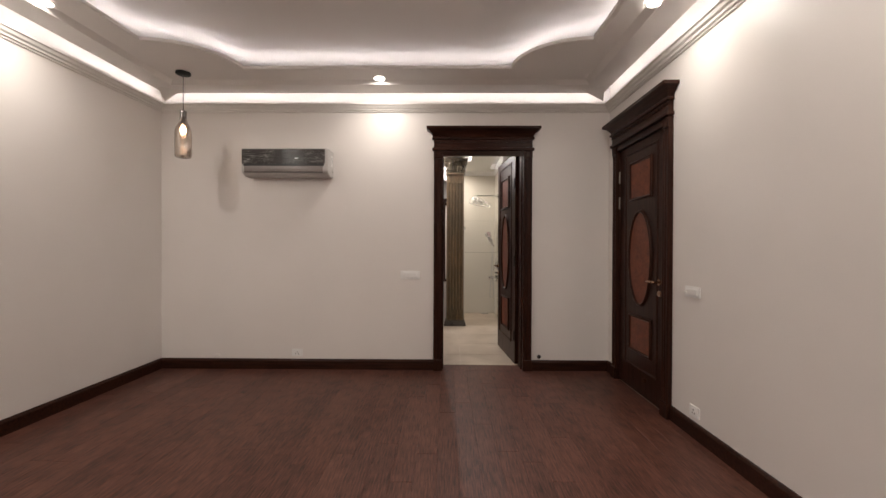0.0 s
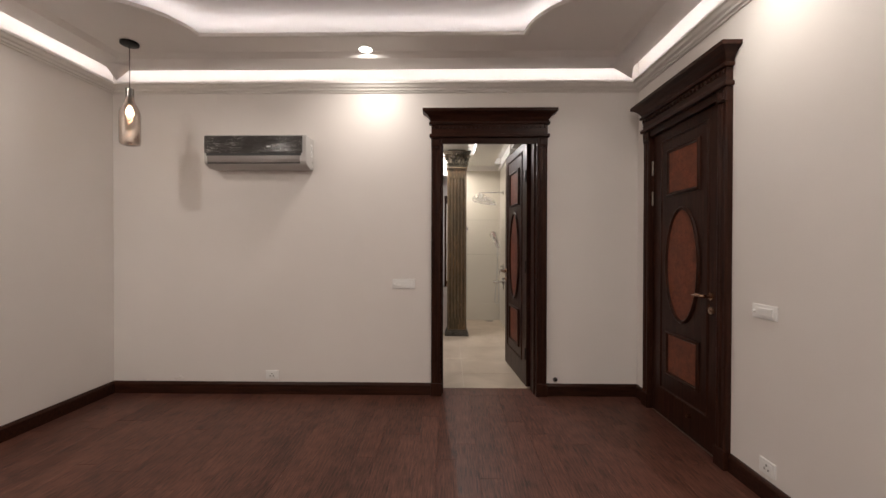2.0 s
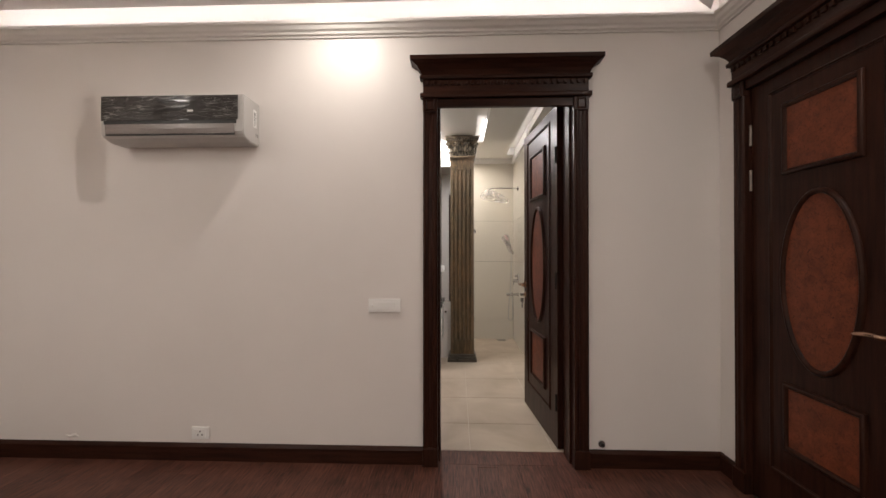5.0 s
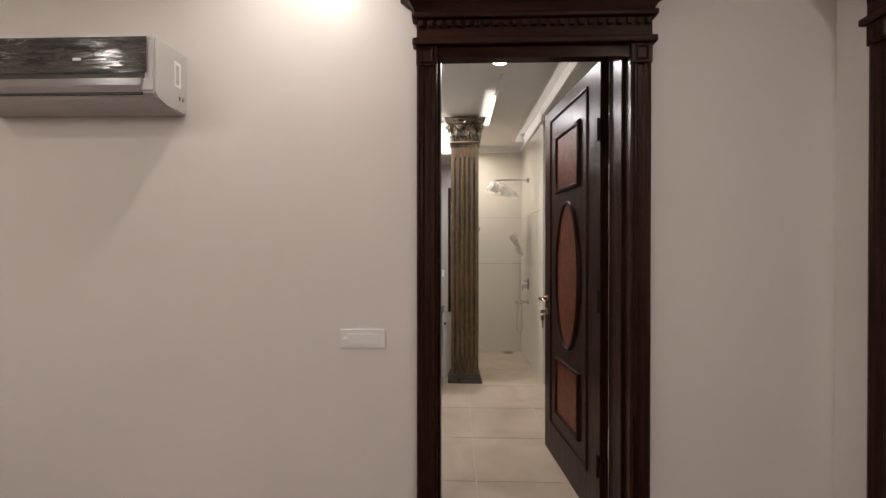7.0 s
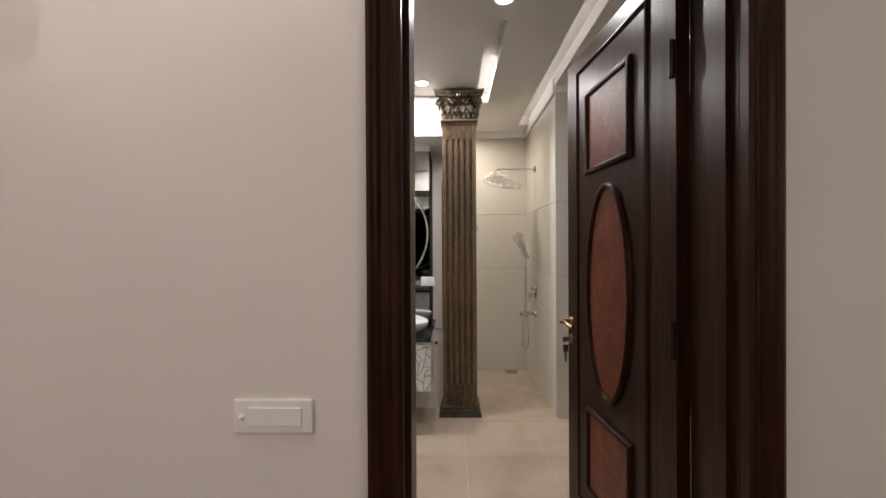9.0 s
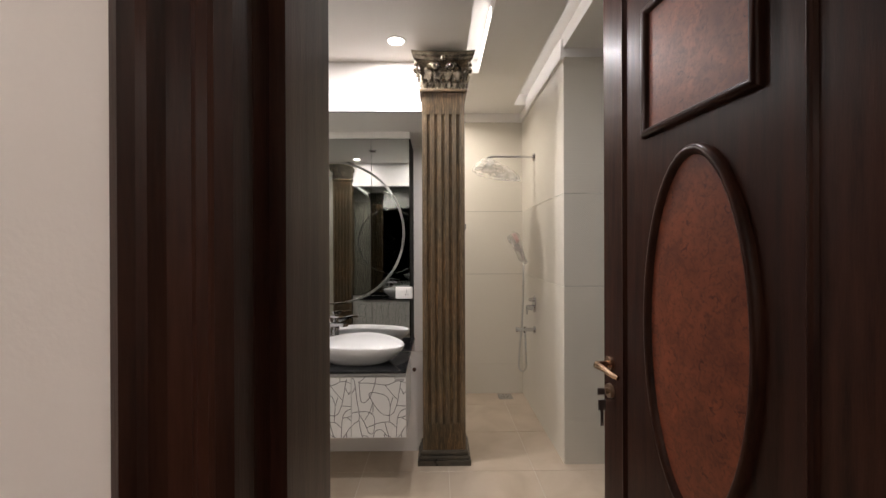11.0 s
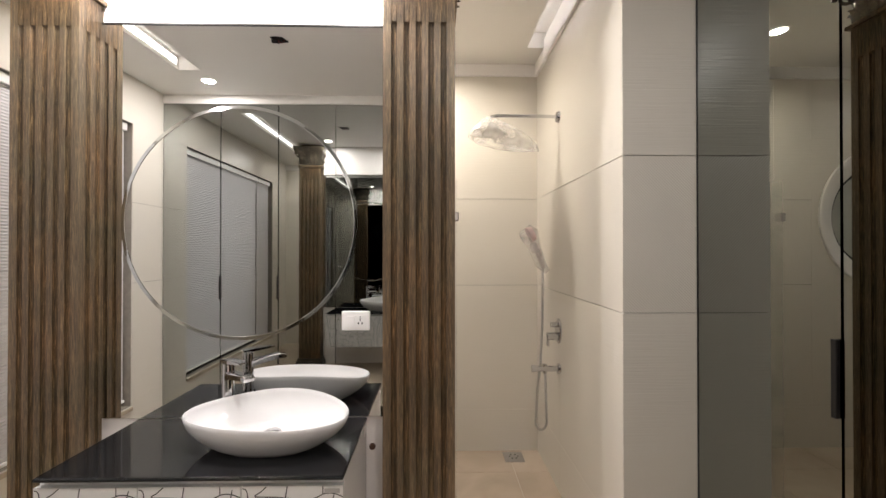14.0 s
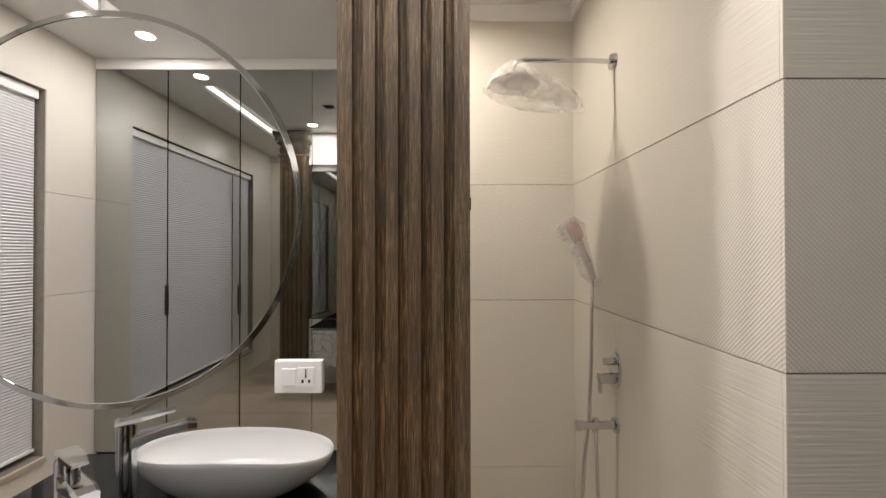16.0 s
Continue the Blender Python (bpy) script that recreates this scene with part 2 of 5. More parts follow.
def floor_tile():
    m, t, b = nodes_of("beige_floor_tile")
    N, L = t.nodes, t.links
    co = N.new("ShaderNodeNewGeometry")
    oi = N.new("ShaderNodeObjectInfo")
    n1 = N.new("ShaderNodeTexNoise")
    n1.inputs["Scale"].default_value, n1.inputs["Detail"].default_value, n1.inputs["Distortion"].default_value = 2.6, 6, 0.6
    L.new(co.outputs["Position"], n1.inputs["Vector"])
    ramp = N.new("ShaderNodeValToRGB")
    e = ramp.color_ramp.elements
    e[0].position, e[0].color = 0.32, (0.36, 0.285, 0.21, 1)
    e[1].position, e[1].color = 0.72, (0.50, 0.415, 0.325, 1)
    ad = N.new("ShaderNodeMath")
    ad.operation, ad.inputs[1].default_value = "MULTIPLY_ADD", 0.10
    L.new(oi.outputs["Random"], ad.inputs[0])
    L.new(n1.outputs["Fac"], ad.inputs[2])
    L.new(ad.outputs[0], ramp.inputs[0])
    L.new(ramp.outputs[0], b.inputs["Base Color"])
    b.inputs["Roughness"].default_value = 0.33
    n2 = N.new("ShaderNodeTexNoise")
    n2.inputs["Scale"].default_value = 120
    L.new(co.outputs["Position"], n2.inputs["Vector"])
    bp = N.new("ShaderNodeBump")
    bp.inputs["Strength"].default_value, bp.inputs["Distance"].default_value = 0.08, 0.001
    L.new(n2.outputs["Fac"], bp.inputs["Height"])
    L.new(bp.outputs[0], b.inputs["Normal"])
    return m


TILE = floor_tile()


def column_material():
    """Antique finish: dark brown with rubbed bronze streaks that run up the shaft."""
    m, t, b = nodes_of("antique_bronze_paint")
    N, L = t.nodes, t.links
    co = N.new("ShaderNodeTexCoord")
    mp = N.new("ShaderNodeMapping")
    mp.inputs["Scale"].default_value = (420, 420, 15.0)
    L.new(co.outputs["Object"], mp.inputs["Vector"])
    n1 = N.new("ShaderNodeTexNoise")
    n1.inputs["Scale"].default_value, n1.inputs["Detail"].default_value, n1.inputs["Roughness"].default_value = 1.0, 9, 0.75
    L.new(mp.outputs[0], n1.inputs["Vector"])
    n2 = N.new("ShaderNodeTexNoise")
    n2.inputs["Scale"].default_value, n2.inputs["Detail"].default_value = 0.22, 8
    L.new(mp.outputs[0], n2.inputs["Vector"])
    ad = N.new("ShaderNodeMath")
    ad.operation, ad.inputs[1].default_value = "MULTIPLY_ADD", 0.32
    L.new(n2.outputs["Fac"], ad.inputs[0])
    L.new(n1.outputs["Fac"], ad.inputs[2])
    ramp = N.new("ShaderNodeValToRGB")
    e = ramp.color_ramp.elements
    e[0].position, e[0].color = 0.50, (0.020, 0.0125, 0.0068, 1)
    e[1].position, e[1].color = 0.88, (0.44, 0.33, 0.20, 1)
    k = ramp.color_ramp.elements.new(0.67)
    k.color = (0.094, 0.066, 0.036, 1)
    L.new(ad.outputs[0], ramp.inputs[0])
    # rusty and greenish clouds over the streaks
    cl = N.new("ShaderNodeTexNoise")
    cl.inputs["Scale"].default_value, cl.inputs["Detail"].default_value = 5.0, 4
    L.new(co.outputs["Object"], cl.inputs["Vector"])
    tint = N.new("ShaderNodeValToRGB")
    q = tint.color_ramp.elements
    q[0].position, q[0].color = 0.34, (0.62, 0.61, 0.50, 1)
    q[1].position, q[1].color = 0.66, (1.06, 0.83, 0.61, 1)
    L.new(cl.outputs["Fac"], tint.inputs[0])
    mul = N.new("ShaderNodeMix")
    mul.data_type, mul.blend_type = "RGBA", "MULTIPLY"
    mul.inputs["Factor"].default_value = 1.0
    L.new(ramp.outputs[0], mul.inputs["A"])
    L.new(tint.outputs[0], mul.inputs["B"])
    # arrises painted lighter: rubbed edges, and the thin highlights along them
    geo = N.new("ShaderNodeNewGeometry")
    edge = N.new("ShaderNodeMapRange")
    edge.inputs["From Min"].default_value, edge.inputs["From Max"].default_value = 0.515, 0.60
    edge.inputs["To Max"].default_value = 0.26
    L.new(geo.outputs["Pointiness"], edge.inputs["Value"])
    worn = N.new("ShaderNodeMath")
    worn.operation = "MULTIPLY"
    L.new(edge.outputs[0], worn.inputs[0])
    L.new(n1.outputs["Fac"], worn.inputs[1])
    rub_glint = N.new("ShaderNodeMix")
    rub_glint.data_type = "RGBA"
    rub_glint.inputs["B"].default_value = (0.62, 0.50, 0.36, 1)
    L.new(worn.outputs[0], rub_glint.inputs["Factor"])
    L.new(mul.outputs["Result"], rub_glint.inputs["A"])
    L.new(rub_glint.outputs["Result"], b.inputs["Base Color"])
    b.inputs["Metallic"].default_value = 0.25
    b.inputs["Roughness"].default_value = 0.42
    bp = N.new("ShaderNodeBump")
    bp.inputs["Strength"].default_value, bp.inputs["Distance"].default_value = 0.3, 0.002
    L.new(n1.outputs["Fac"], bp.inputs["Height"])
    L.new(bp.outputs[0], b.inputs["Normal"])
    return m


COLUMN = column_material()
CAPITAL = mat("antique_silver_bronze", (0.36, 0.30, 0.22), 0.22, metal=0.75, scale=14, bump=0.1, bump_scale=50, colour2=(0.040, 0.033, 0.024), coat=0.3)

# ---- mesh helpers ----


def box(bm, x0, x1, y0, y1, z0, z1, bevel=0.0):
    vs = [bm.verts.new((x, y, z)) for x in (x0, x1) for y in (y0, y1) for z in (z0, z1)]
    fs = [bm.faces.new([vs[i] for i in q]) for q in ((0, 1, 3, 2), (4, 6, 7, 5), (0, 4, 5, 1), (2, 3, 7, 6), (0, 2, 6, 4), (1, 5, 7, 3))]
    if bevel:
        es = list({e for f in fs for e in f.edges})
        bmesh.ops.bevel(bm, geom=es, offset=bevel, segments=2, affect="EDGES", profile=0.6)
    return vs


def cyl(bm, x, y, z, r0, r1, h, axis="z", seg=24, cap=True):
    """A cylinder or cone from (x, y, z) along an axis."""
    rows = []
    for r, d in ((r0, 0), (r1, h)):
        row = []
        for i in range(seg):
            a = 2 * math.pi * i / seg
            u, v = r * math.cos(a), r * math.sin(a)
            p = {"z": (x + u, y + v, z + d), "x": (x + d, y + u, z + v), "y": (x + u, y + d, z + v)}[axis]
            row.append(bm.verts.new(p))
        rows.append(row)
    for i in range(seg):
        j = (i + 1) % seg
        bm.faces.new((rows[0][i], rows[0][j], rows[1][j], rows[1][i]))
    if cap:
        bm.faces.new(rows[0])
        bm.faces.new(rows[1])
    return rows


def lathe(bm, profile, seg=32, x=0, y=0, z=0, close=False):
    """Turn (radius, height) pairs about z."""
    rows = [[bm.verts.new((x + r * math.cos(2 * math.pi * i / seg), y + r * math.sin(2 * math.pi * i / seg), z + h)) for i in range(seg)] for r, h in profile]
    for a, b in zip(rows, rows[1:]):
        for i in range(seg):
            j = (i + 1) % seg
            bm.faces.new((a[i], a[j], b[j], b[i]))
    if close:
        bm.faces.new(rows[0])
        bm.faces.new(rows[-1])
    return rows


def tube(bm, pts, r, seg=10, cap=True):
    """A round tube along a line of points."""
    pts = [Vector(p) for p in pts]
    rows = []
    side = None
    for i, p in enumerate(pts):
        d = (pts[min(i + 1, len(pts) - 1)] - pts[max(i - 1, 0)]).normalized()
        if side is None:
            side = d.orthogonal().normalized()
        side = (side - d * side.dot(d)).normalized()
        up = d.cross(side)
        rr = r[i] if isinstance(r, (list, tuple)) else r
        rows.append([bm.verts.new(p + rr * (math.cos(2 * math.pi * k / seg) * side + math.sin(2 * math.pi * k / seg) * up)) for k in range(seg)])
    for a, b in zip(rows, rows[1:]):
        for k in range(seg):
            bm.faces.new((a[k], a[(k + 1) % seg], b[(k + 1) % seg], b[k]))
    if cap:
        bm.faces.new(rows[0])
        bm.faces.new(rows[-1])


def sweep(bm, path, profile, closed=True):
    """Carry a profile of (outwards, up) pairs along a level path of (x, y, z) points, mitred; outwards is to the right of the way."""
    n = len(path)
    rows = []
    for i in range(n):
        p = Vector(path[i])
        a = Vector(path[i - 1]) if (closed or i) else None
        b = Vector(path[(i + 1) % n]) if (closed or i < n - 1) else None
        d0 = (p - a).normalized() if a is not None else (b - p).normalized()
        d1 = (b - p).normalized() if b is not None else d0
        r0, r1 = Vector((d0.y, -d0.x, 0)), Vector((d1.y, -d1.x, 0))
        m = (r0 + r1)
        m = m / max(m.length_squared / 2, 0.3)
        rows.append([bm.verts.new(p + m * u + Vector((0, 0, v))) for u, v in profile])
    k = len(profile)
    for i in range(n if closed else n - 1):
        a, b = rows[i], rows[(i + 1) % n]
        for j in range(k):
            bm.faces.new((a[j], a[(j + 1) % k], b[(j + 1) % k], b[j]))
    if not closed:
        bm.faces.new(rows[0])
        bm.faces.new(rows[-1])


def mesh_of(name, bm, material, smooth=False, angle=None):
    bmesh.ops.recalc_face_normals(bm, faces=bm.faces)
    me = bpy.data.meshes.new(name)
    bm.to_mesh(me)
    bm.free()
    me.materials.append(material)
    if smooth:
        for p in me.polygons:
            p.use_smooth = True
        if angle:
            me.set_sharp_from_angle(angle=radians(angle))
    return me


def part(name, bm, material, parent=None, label="", smooth=False, angle=40, loc=None):
    ob = new(name, mesh_of(name, bm, material, smooth, angle))
    if parent:
        ob.parent = parent
    if loc:
        ob.location = loc
    if label:
        ob["label"] = label
    return ob


def thing(name, label, category, at=(0, 0, 0), group="", kind="", turn=0):
    ob = new(name)
    ob.matrix_world = pose(*at, 0, 0, turn)
    ob.empty_display_size = 0.1
    return tagged(ob, label, category, group, kind)


def structure(name, bm, material, label="", category="", smooth=False):
    return tagged(part(name, bm, material, smooth=smooth), label, category, kind="structure")


B = bmesh.new

# ---- bedroom shell ----
bm = B()
box(bm, WL - TH, WR + TH, WB - TH, WF + 0.17, -0.12, -0.012)
structure("floor", bm, MORTAR, "red-brown wood-look laminate plank floor of the bedroom", "floor")

bm = B()
box(bm, WL - TH, WL, WB - TH, WF + TH, 0, 3.2)
structure("wall_west", bm, PAINT, "plain off-white painted bedroom wall", "wall")
bm = B()
box(bm, WL, WR, WB - TH, WB, 0, 3.2)
structure("wall_south", bm, PAINT, "plain off-white painted bedroom wall", "wall")
# wall with the bathroom doorway
bm = B()
for x0, x1, z0, z1 in ((WL, DL - 0.03, 0, 3.2), (DR + 0.03, WR + TH, 0, 3.2), (DL - 0.03, DR + 0.03, DH + 0.03, 3.2)):
    box(bm, x0, x1, WF, WF + TH, z0, z1)
structure("wall_north", bm, PAINT, "off-white painted wall between bedroom and bathroom", "wall")
# wall with the closed bedroom door
RD0, RD1, RDH = 3.066, 3.882, 2.15
bm = B()
for y0, y1, z0, z1 in ((WB - TH, RD0 - 0.03, 0, 3.2), (RD1 + 0.03, WF, 0, 3.2), (RD0 - 0.03, RD1 + 0.03, RDH + 0.03, 3.2)):
    box(bm, WR, WR + TH, y0, y1, z0, z1)
structure("wall_east", bm, PAINT, "off-white painted bedroom wall with a dark door", "wall")

# ceiling: soffit with a scalloped tray, upper ceiling, perimeter cove
TX0, TX1, TY0, TY1 = -2.235, 1.147, -0.45, 3.506
RX, RY = 0.53, 0.48


def tray_outline():
    """The tray's plan, counter-clockwise, with quarter ovals biting in at the corners."""
    out = []
    for cx, cy, sx, sy, first in ((TX1, TY0, -1, 1, 1), (TX1, TY1, -1, -1, 0), (TX0, TY1, 1, -1, 1), (TX0, TY0, 1, 1, 0)):
        arc = [(cx + sx * RX * math.cos(a), cy + sy * RY * math.sin(a)) for a in [math.pi / 2 * i / 14 for i in range(15)]]
        if not first:
            arc.reverse()
        out += arc
    return out



def loop_fill(bm, loops, z):
    """A level sheet at z between an outline and the holes in it."""
    made = []
    for pts in loops:
        vs = [bm.verts.new((x, y, z)) for x, y in pts]
        made.append(vs)
    es = [bm.edges.new((vs[i], vs[(i + 1) % len(vs)])) for vs in made for i in range(len(vs))]
    bmesh.ops.triangle_fill(bm, use_beauty=True, edges=es)
    return made


def rect(x0, x1, y0, y1):
    return [(x0, y0), (x1, y0), (x1, y1), (x0, y1)]


E1, E2, LOW = 0.375, 0.315, 2.775
bm = B()
inner = tray_outline()
loops = loop_fill(bm, [rect(WL + E1, WR - E1, WB + E1, WF - E1), inner], SOF)
up = [bm.verts.new((x, y, SOF + 0.014)) for x, y in inner]
k = len(inner)
for i in range(k):
    j = (i + 1) % k
    bm.faces.new((loops[1][i], loops[1][j], up[j], up[i]))
low = [bm.verts.new((x, y, LOW)) for x, y in rect(WL + E2, WR - E2, WB + E2, WF - E2)]
E3 = 0.105                                      # the soffit stops short of the wall and leaves a lit gap
wal = [bm.verts.new((x, y, LOW + 0.003)) for x, y in rect(WL + E3, WR - E3, WB + E3, WF - E3)]
lip = [bm.verts.new((x, y, LOW + 0.125)) for x, y in rect(WL + E3, WR - E3, WB + E3, WF - E3)]
cov = [bm.verts.new((x, y, LOW + 0.125)) for x, y in rect(WL, WR, WB, WF)]
for i in range(4):
    j = (i + 1) % 4
    bm.faces.new((loops[0][i], loops[0][j], low[j], low[i]))
    bm.faces.new((low[i], low[j], wal[j], wal[i]))
    bm.faces.new((wal[i], wal[j], lip[j], lip[i]))
    bm.faces.new((lip[i], lip[j], cov[j], cov[i]))
for cx, cy, sx, sy in ((WL, WF, 1, -1), (WR, WF, -1, -1), (WL, WB, 1, 1), (WR, WB, -1, 1)):
    va, vb, vc, vd = [bm.verts.new((cx + sx * u, cy + sy * v, LOW + h)) for u, v, h in ((0.17, 0.30, -0.002), (0.34, 0.19, -0.002), (0.09, 0.07, -0.065), (0.09, 0.07, -0.001))]
    for q in ((va, vb, vc), (va, vc, vd), (vb, vd, vc)):
        bm.faces.new(q)
structure("ceiling_soffit", bm, CEILING, "painted dropped soffit with a scalloped tray", "ceiling")
bm = B()
box(bm, WL - TH, WR + TH, WB - TH, WF, 2.935, 3.1)
structure("ceiling", bm, CEILING, "upper ceiling inside the lit tray", "ceiling")
# lip of the tray: stepped moulding
bm = B()
path = [(x, y, SOF) for x, y in inner]
sweep(bm, path, [(-0.003, 0.012), (-0.003, -0.010), (0.016, -0.014), (0.020, -0.008), (0.034, -0.006), (0.040, -0.0008), (0.0, -0.0008)])
structure("trim", bm, TRIM, "moulded plaster lip round the ceiling tray", "moulding", smooth=False)
# light strips hidden in the tray and on the wall cornice
LED = emissive("led_strip", (1.0, 0.94, 0.95), 10.5)
LEDC = emissive("led_strip_cornice", (1.0, 0.94, 0.93), 8.5)
CX, CY = (TX0 + TX1) / 2, (TY0 + TY1) / 2
bm = B()
path = [(CX + (x - CX) * 1.055, CY + (y - CY) * 1.045, SOF + 0.016) for x, y in inner]
sweep(bm, path, [(0, 0), (0.012, 0), (0.012, 0.004), (0, 0.004)])
tagged(part("light_strip", bm, LED), "warm white LED strip lying inside the tray lip", "light strip")

# wall cornice that carries the perimeter light
bm = B()
path = [(WL, WB, 2.62), (WR, WB, 2.62), (WR, WF, 2.62), (WL, WF, 2.62)]
sweep(bm, path, [(-0.001, 0), (-0.012, 0), (-0.016, 0.010), (-0.030, 0.014), (-0.036, 0.026), (-0.052, 0.034), (-0.064, 0.050), (-0.078, 0.056), (-0.078, 0.074), (-0.001, 0.074)])
structure("cornice", bm, TRIM, "stepped plaster cornice along the top of the walls", "cornice")
bm = B()
path = [(x, y, LOW + 0.022) for x, y in rect(WL + 0.098, WR - 0.098, WB + 0.098, WF - 0.098)]
sweep(bm, path, [(0, 0), (0.004, 0), (0.004, 0.016), (0, 0.016)])
tagged(part("light_strip", bm, LEDC), "warm white LED strip hidden behind the edge of the soffit", "light strip")

# skirting
SK = 0.105


def skirt(pts):
    bm = B()
    sweep(bm, pts, [(0.0, 0), (-0.018, 0), (-0.018, SK - 0.02), (-0.012, SK - 0.008), (-0.006, SK), (0, SK)], closed=False)
    structure("baseboard", bm, DARKWOOD_H, "dark-stained wooden skirting board", "skirting board")


CW = 0.086   # width of the door casing
skirt([(WR, WB, 0), (WR, RD0 - CW, 0)])
skirt([(WR, RD1 + CW, 0), (WR, WF, 0), (DR + CW, WF, 0)])
skirt([(DL - CW, WF, 0), (WL, WF, 0), (WL, WB, 0), (WR, WB, 0)])

# ---- doors ----


def hull(bm, outline, y0, y1):
    """A plate between two depths whose face has the given (x, z) outline."""
    a = [bm.verts.new((x, y0, z)) for x, z in outline]
    b = [bm.verts.new((x, y1, z)) for x, z in outline]
    bm.faces.new(a)
    bm.faces.new(b)
    n = len(a)
    for i in range(n):
        bm.faces.new((a[i], a[(i + 1) % n], b[(i + 1) % n], b[i]))


def ring(bm, outline, width, profile, y):
    """A moulding that follows a closed (x, z) outline on a face at depth y; profile of (inwards, forwards)."""
    n = len(outline)
    rows = []
    for i in range(n):
        p, a, b = Vector(outline[i]), Vector(outline[i - 1]), Vector(outline[(i + 1) % n])
        d0, d1 = (p - a).normalized(), (b - p).normalized()
        n0, n1 = Vector((-d0.y, d0.x)), Vector((-d1.y, d1.x))
        m = n0 + n1
        m = m / max(m.length_squared / 2, 0.3)
        rows.append([bm.verts.new((p.x + m.x * u * width, y - f, p.y + m.y * u * width)) for u, f in profile])
    k = len(profile)
    for i in range(n):
        a, b = rows[i], rows[(i + 1) % n]
        for j in range(k - 1):
            bm.faces.new((a[j], a[j + 1], b[j + 1], b[j]))


def oval(cx, cz, rx, rz, n=48):
    return [(cx + rx * math.cos(2 * math.pi * i / n), cz + rz * math.sin(2 * math.pi * i / n)) for i in range(n)]


def xz(x0, x1, z0, z1):
    return [(x0, z0), (x1, z0), (x1, z1), (x0, z1)]


BOLD = [(0, 0), (0.05, 0.010), (0.25, 0.016), (0.5, 0.018), (0.75, 0.014), (0.9, 0.006), (1, 0.001)]


def handle(parent, x, z, y, side, material, direction, keys=False):
    """Lever handle with a round rose, and a keyhole rose below it. direction: the way the lever points along x."""
    bm = B()
    cyl(bm, x, y, z, 0.026, 0.024, side * 0.010, "y")
    cyl(bm, x, y, z, 0.011, 0.009, side * 0.045, "y", 16)
    pts = [(x, y + side * 0.045, z), (x + direction * 0.015, y + side * 0.054, z), (x + direction * 0.06, y + side * 0.056, z + 0.004), (x + direction * 0.11, y + side * 0.052, z - 0.003), (x + direction * 0.125, y + side * 0.046, z - 0.006)]
    tube(bm, pts, [0.011, 0.0115, 0.010, 0.009, 0.007], 12)
    h = part("handle", bm, material, parent, "lever handle in brushed copper-coloured metal", True)
    bm = B()
    cyl(bm, x, y, z - 0.088, 0.024, 0.022, side * 0.010, "y")
    cyl(bm, x, y, z - 0.088, 0.010, 0.010, side * 0.018, "y", 16)
    part("keyhole_rose", bm, mat("aged_steel", (0.46, 0.33, 0.24), 0.28, metal=1.0), parent, "dull metal rose", True)
    if keys:
        bm = B()
        box(bm, x - 0.0015, x + 0.0015, y + side * 0.02, y + side * 0.045, z - 0.10, z - 0.078, 0.001)
        box(bm, x - 0.003, x + 0.001, y + side * 0.018, y + side * 0.044, z - 0.150, z - 0.115, 0.002)
        box(bm, x - 0.0025, x + 0.0005, y + side * 0.026, y + side * 0.036, z - 0.20, z - 0.150, 0.001)
        part("key", bm, mat("dull_steel", (0.34, 0.32, 0.30), 0.35, metal=0.9), parent, "bunch of keys hanging from the lock")
    return h


def door_leaf(parent, w, h, t=0.042, faces=(0,), lift=0.0, start=0.0, slim=1.0, shift=0.005):
    """A leaf from x start to w, y 0 (the face) to t, with burl panels and bold mouldings."""
    bm = B()
    box(bm, start, w, 0, t, 0.008, h, 0.002)
    part("leaf", bm, DARKWOOD, parent, "dark-stained wooden door leaf")
    cx = w / 2 - (shift if slim < 1 else 0)
    pw = (w / 2 - 0.208) * slim
    oz = 1.165 + lift
    shapes = [xz(cx - pw, cx + pw, 1.665 + lift, 2.010 + lift * 1.5), oval(cx - 0.005, oz, pw * (1.04 if slim == 1 else 0.98), 0.412 + lift * 0.9), xz(cx - pw, cx + pw, 0.345 - lift, 0.670 + lift * 0.4)]
    for back in faces:
        y = t if back else 0
        sg = -1 if back else 1
        for o in shapes:
            bm = B()
            if len(o) > 4:
                small = [(cx - 0.005 + (x - cx + 0.005) * 0.90, oz + (z - oz) * 0.945) for x, z in o]
            else:
                small = [(x + (0.02 if x < cx else -0.02), z + (0.02 if z < sum(q[1] for q in o) / 4 else -0.02)) for x, z in o]
            hull(bm, small, y - sg * 0.004, y + sg * 0.004)
            part("panel", bm, BURL, parent, "reddish burl veneer panel")
            bm = B()
            ring(bm, o, 0.028, [(u, f * sg) for u, f in BOLD], y)
            part("moulding", bm, DARKWOOD, parent, smooth=True, angle=50)
        bm = B()
        ring(bm, xz(0.118, w - 0.118, 0.21, h - 0.07), 0.022, [(u, f * sg) for u, f in [(0, 0.0005), (0.2, 0.007), (0.4, 0.008), (0.55, 0.003), (0.7, 0.006), (1, 0.0005)]], y)
        part("border_moulding", bm, DARKWOOD, parent)


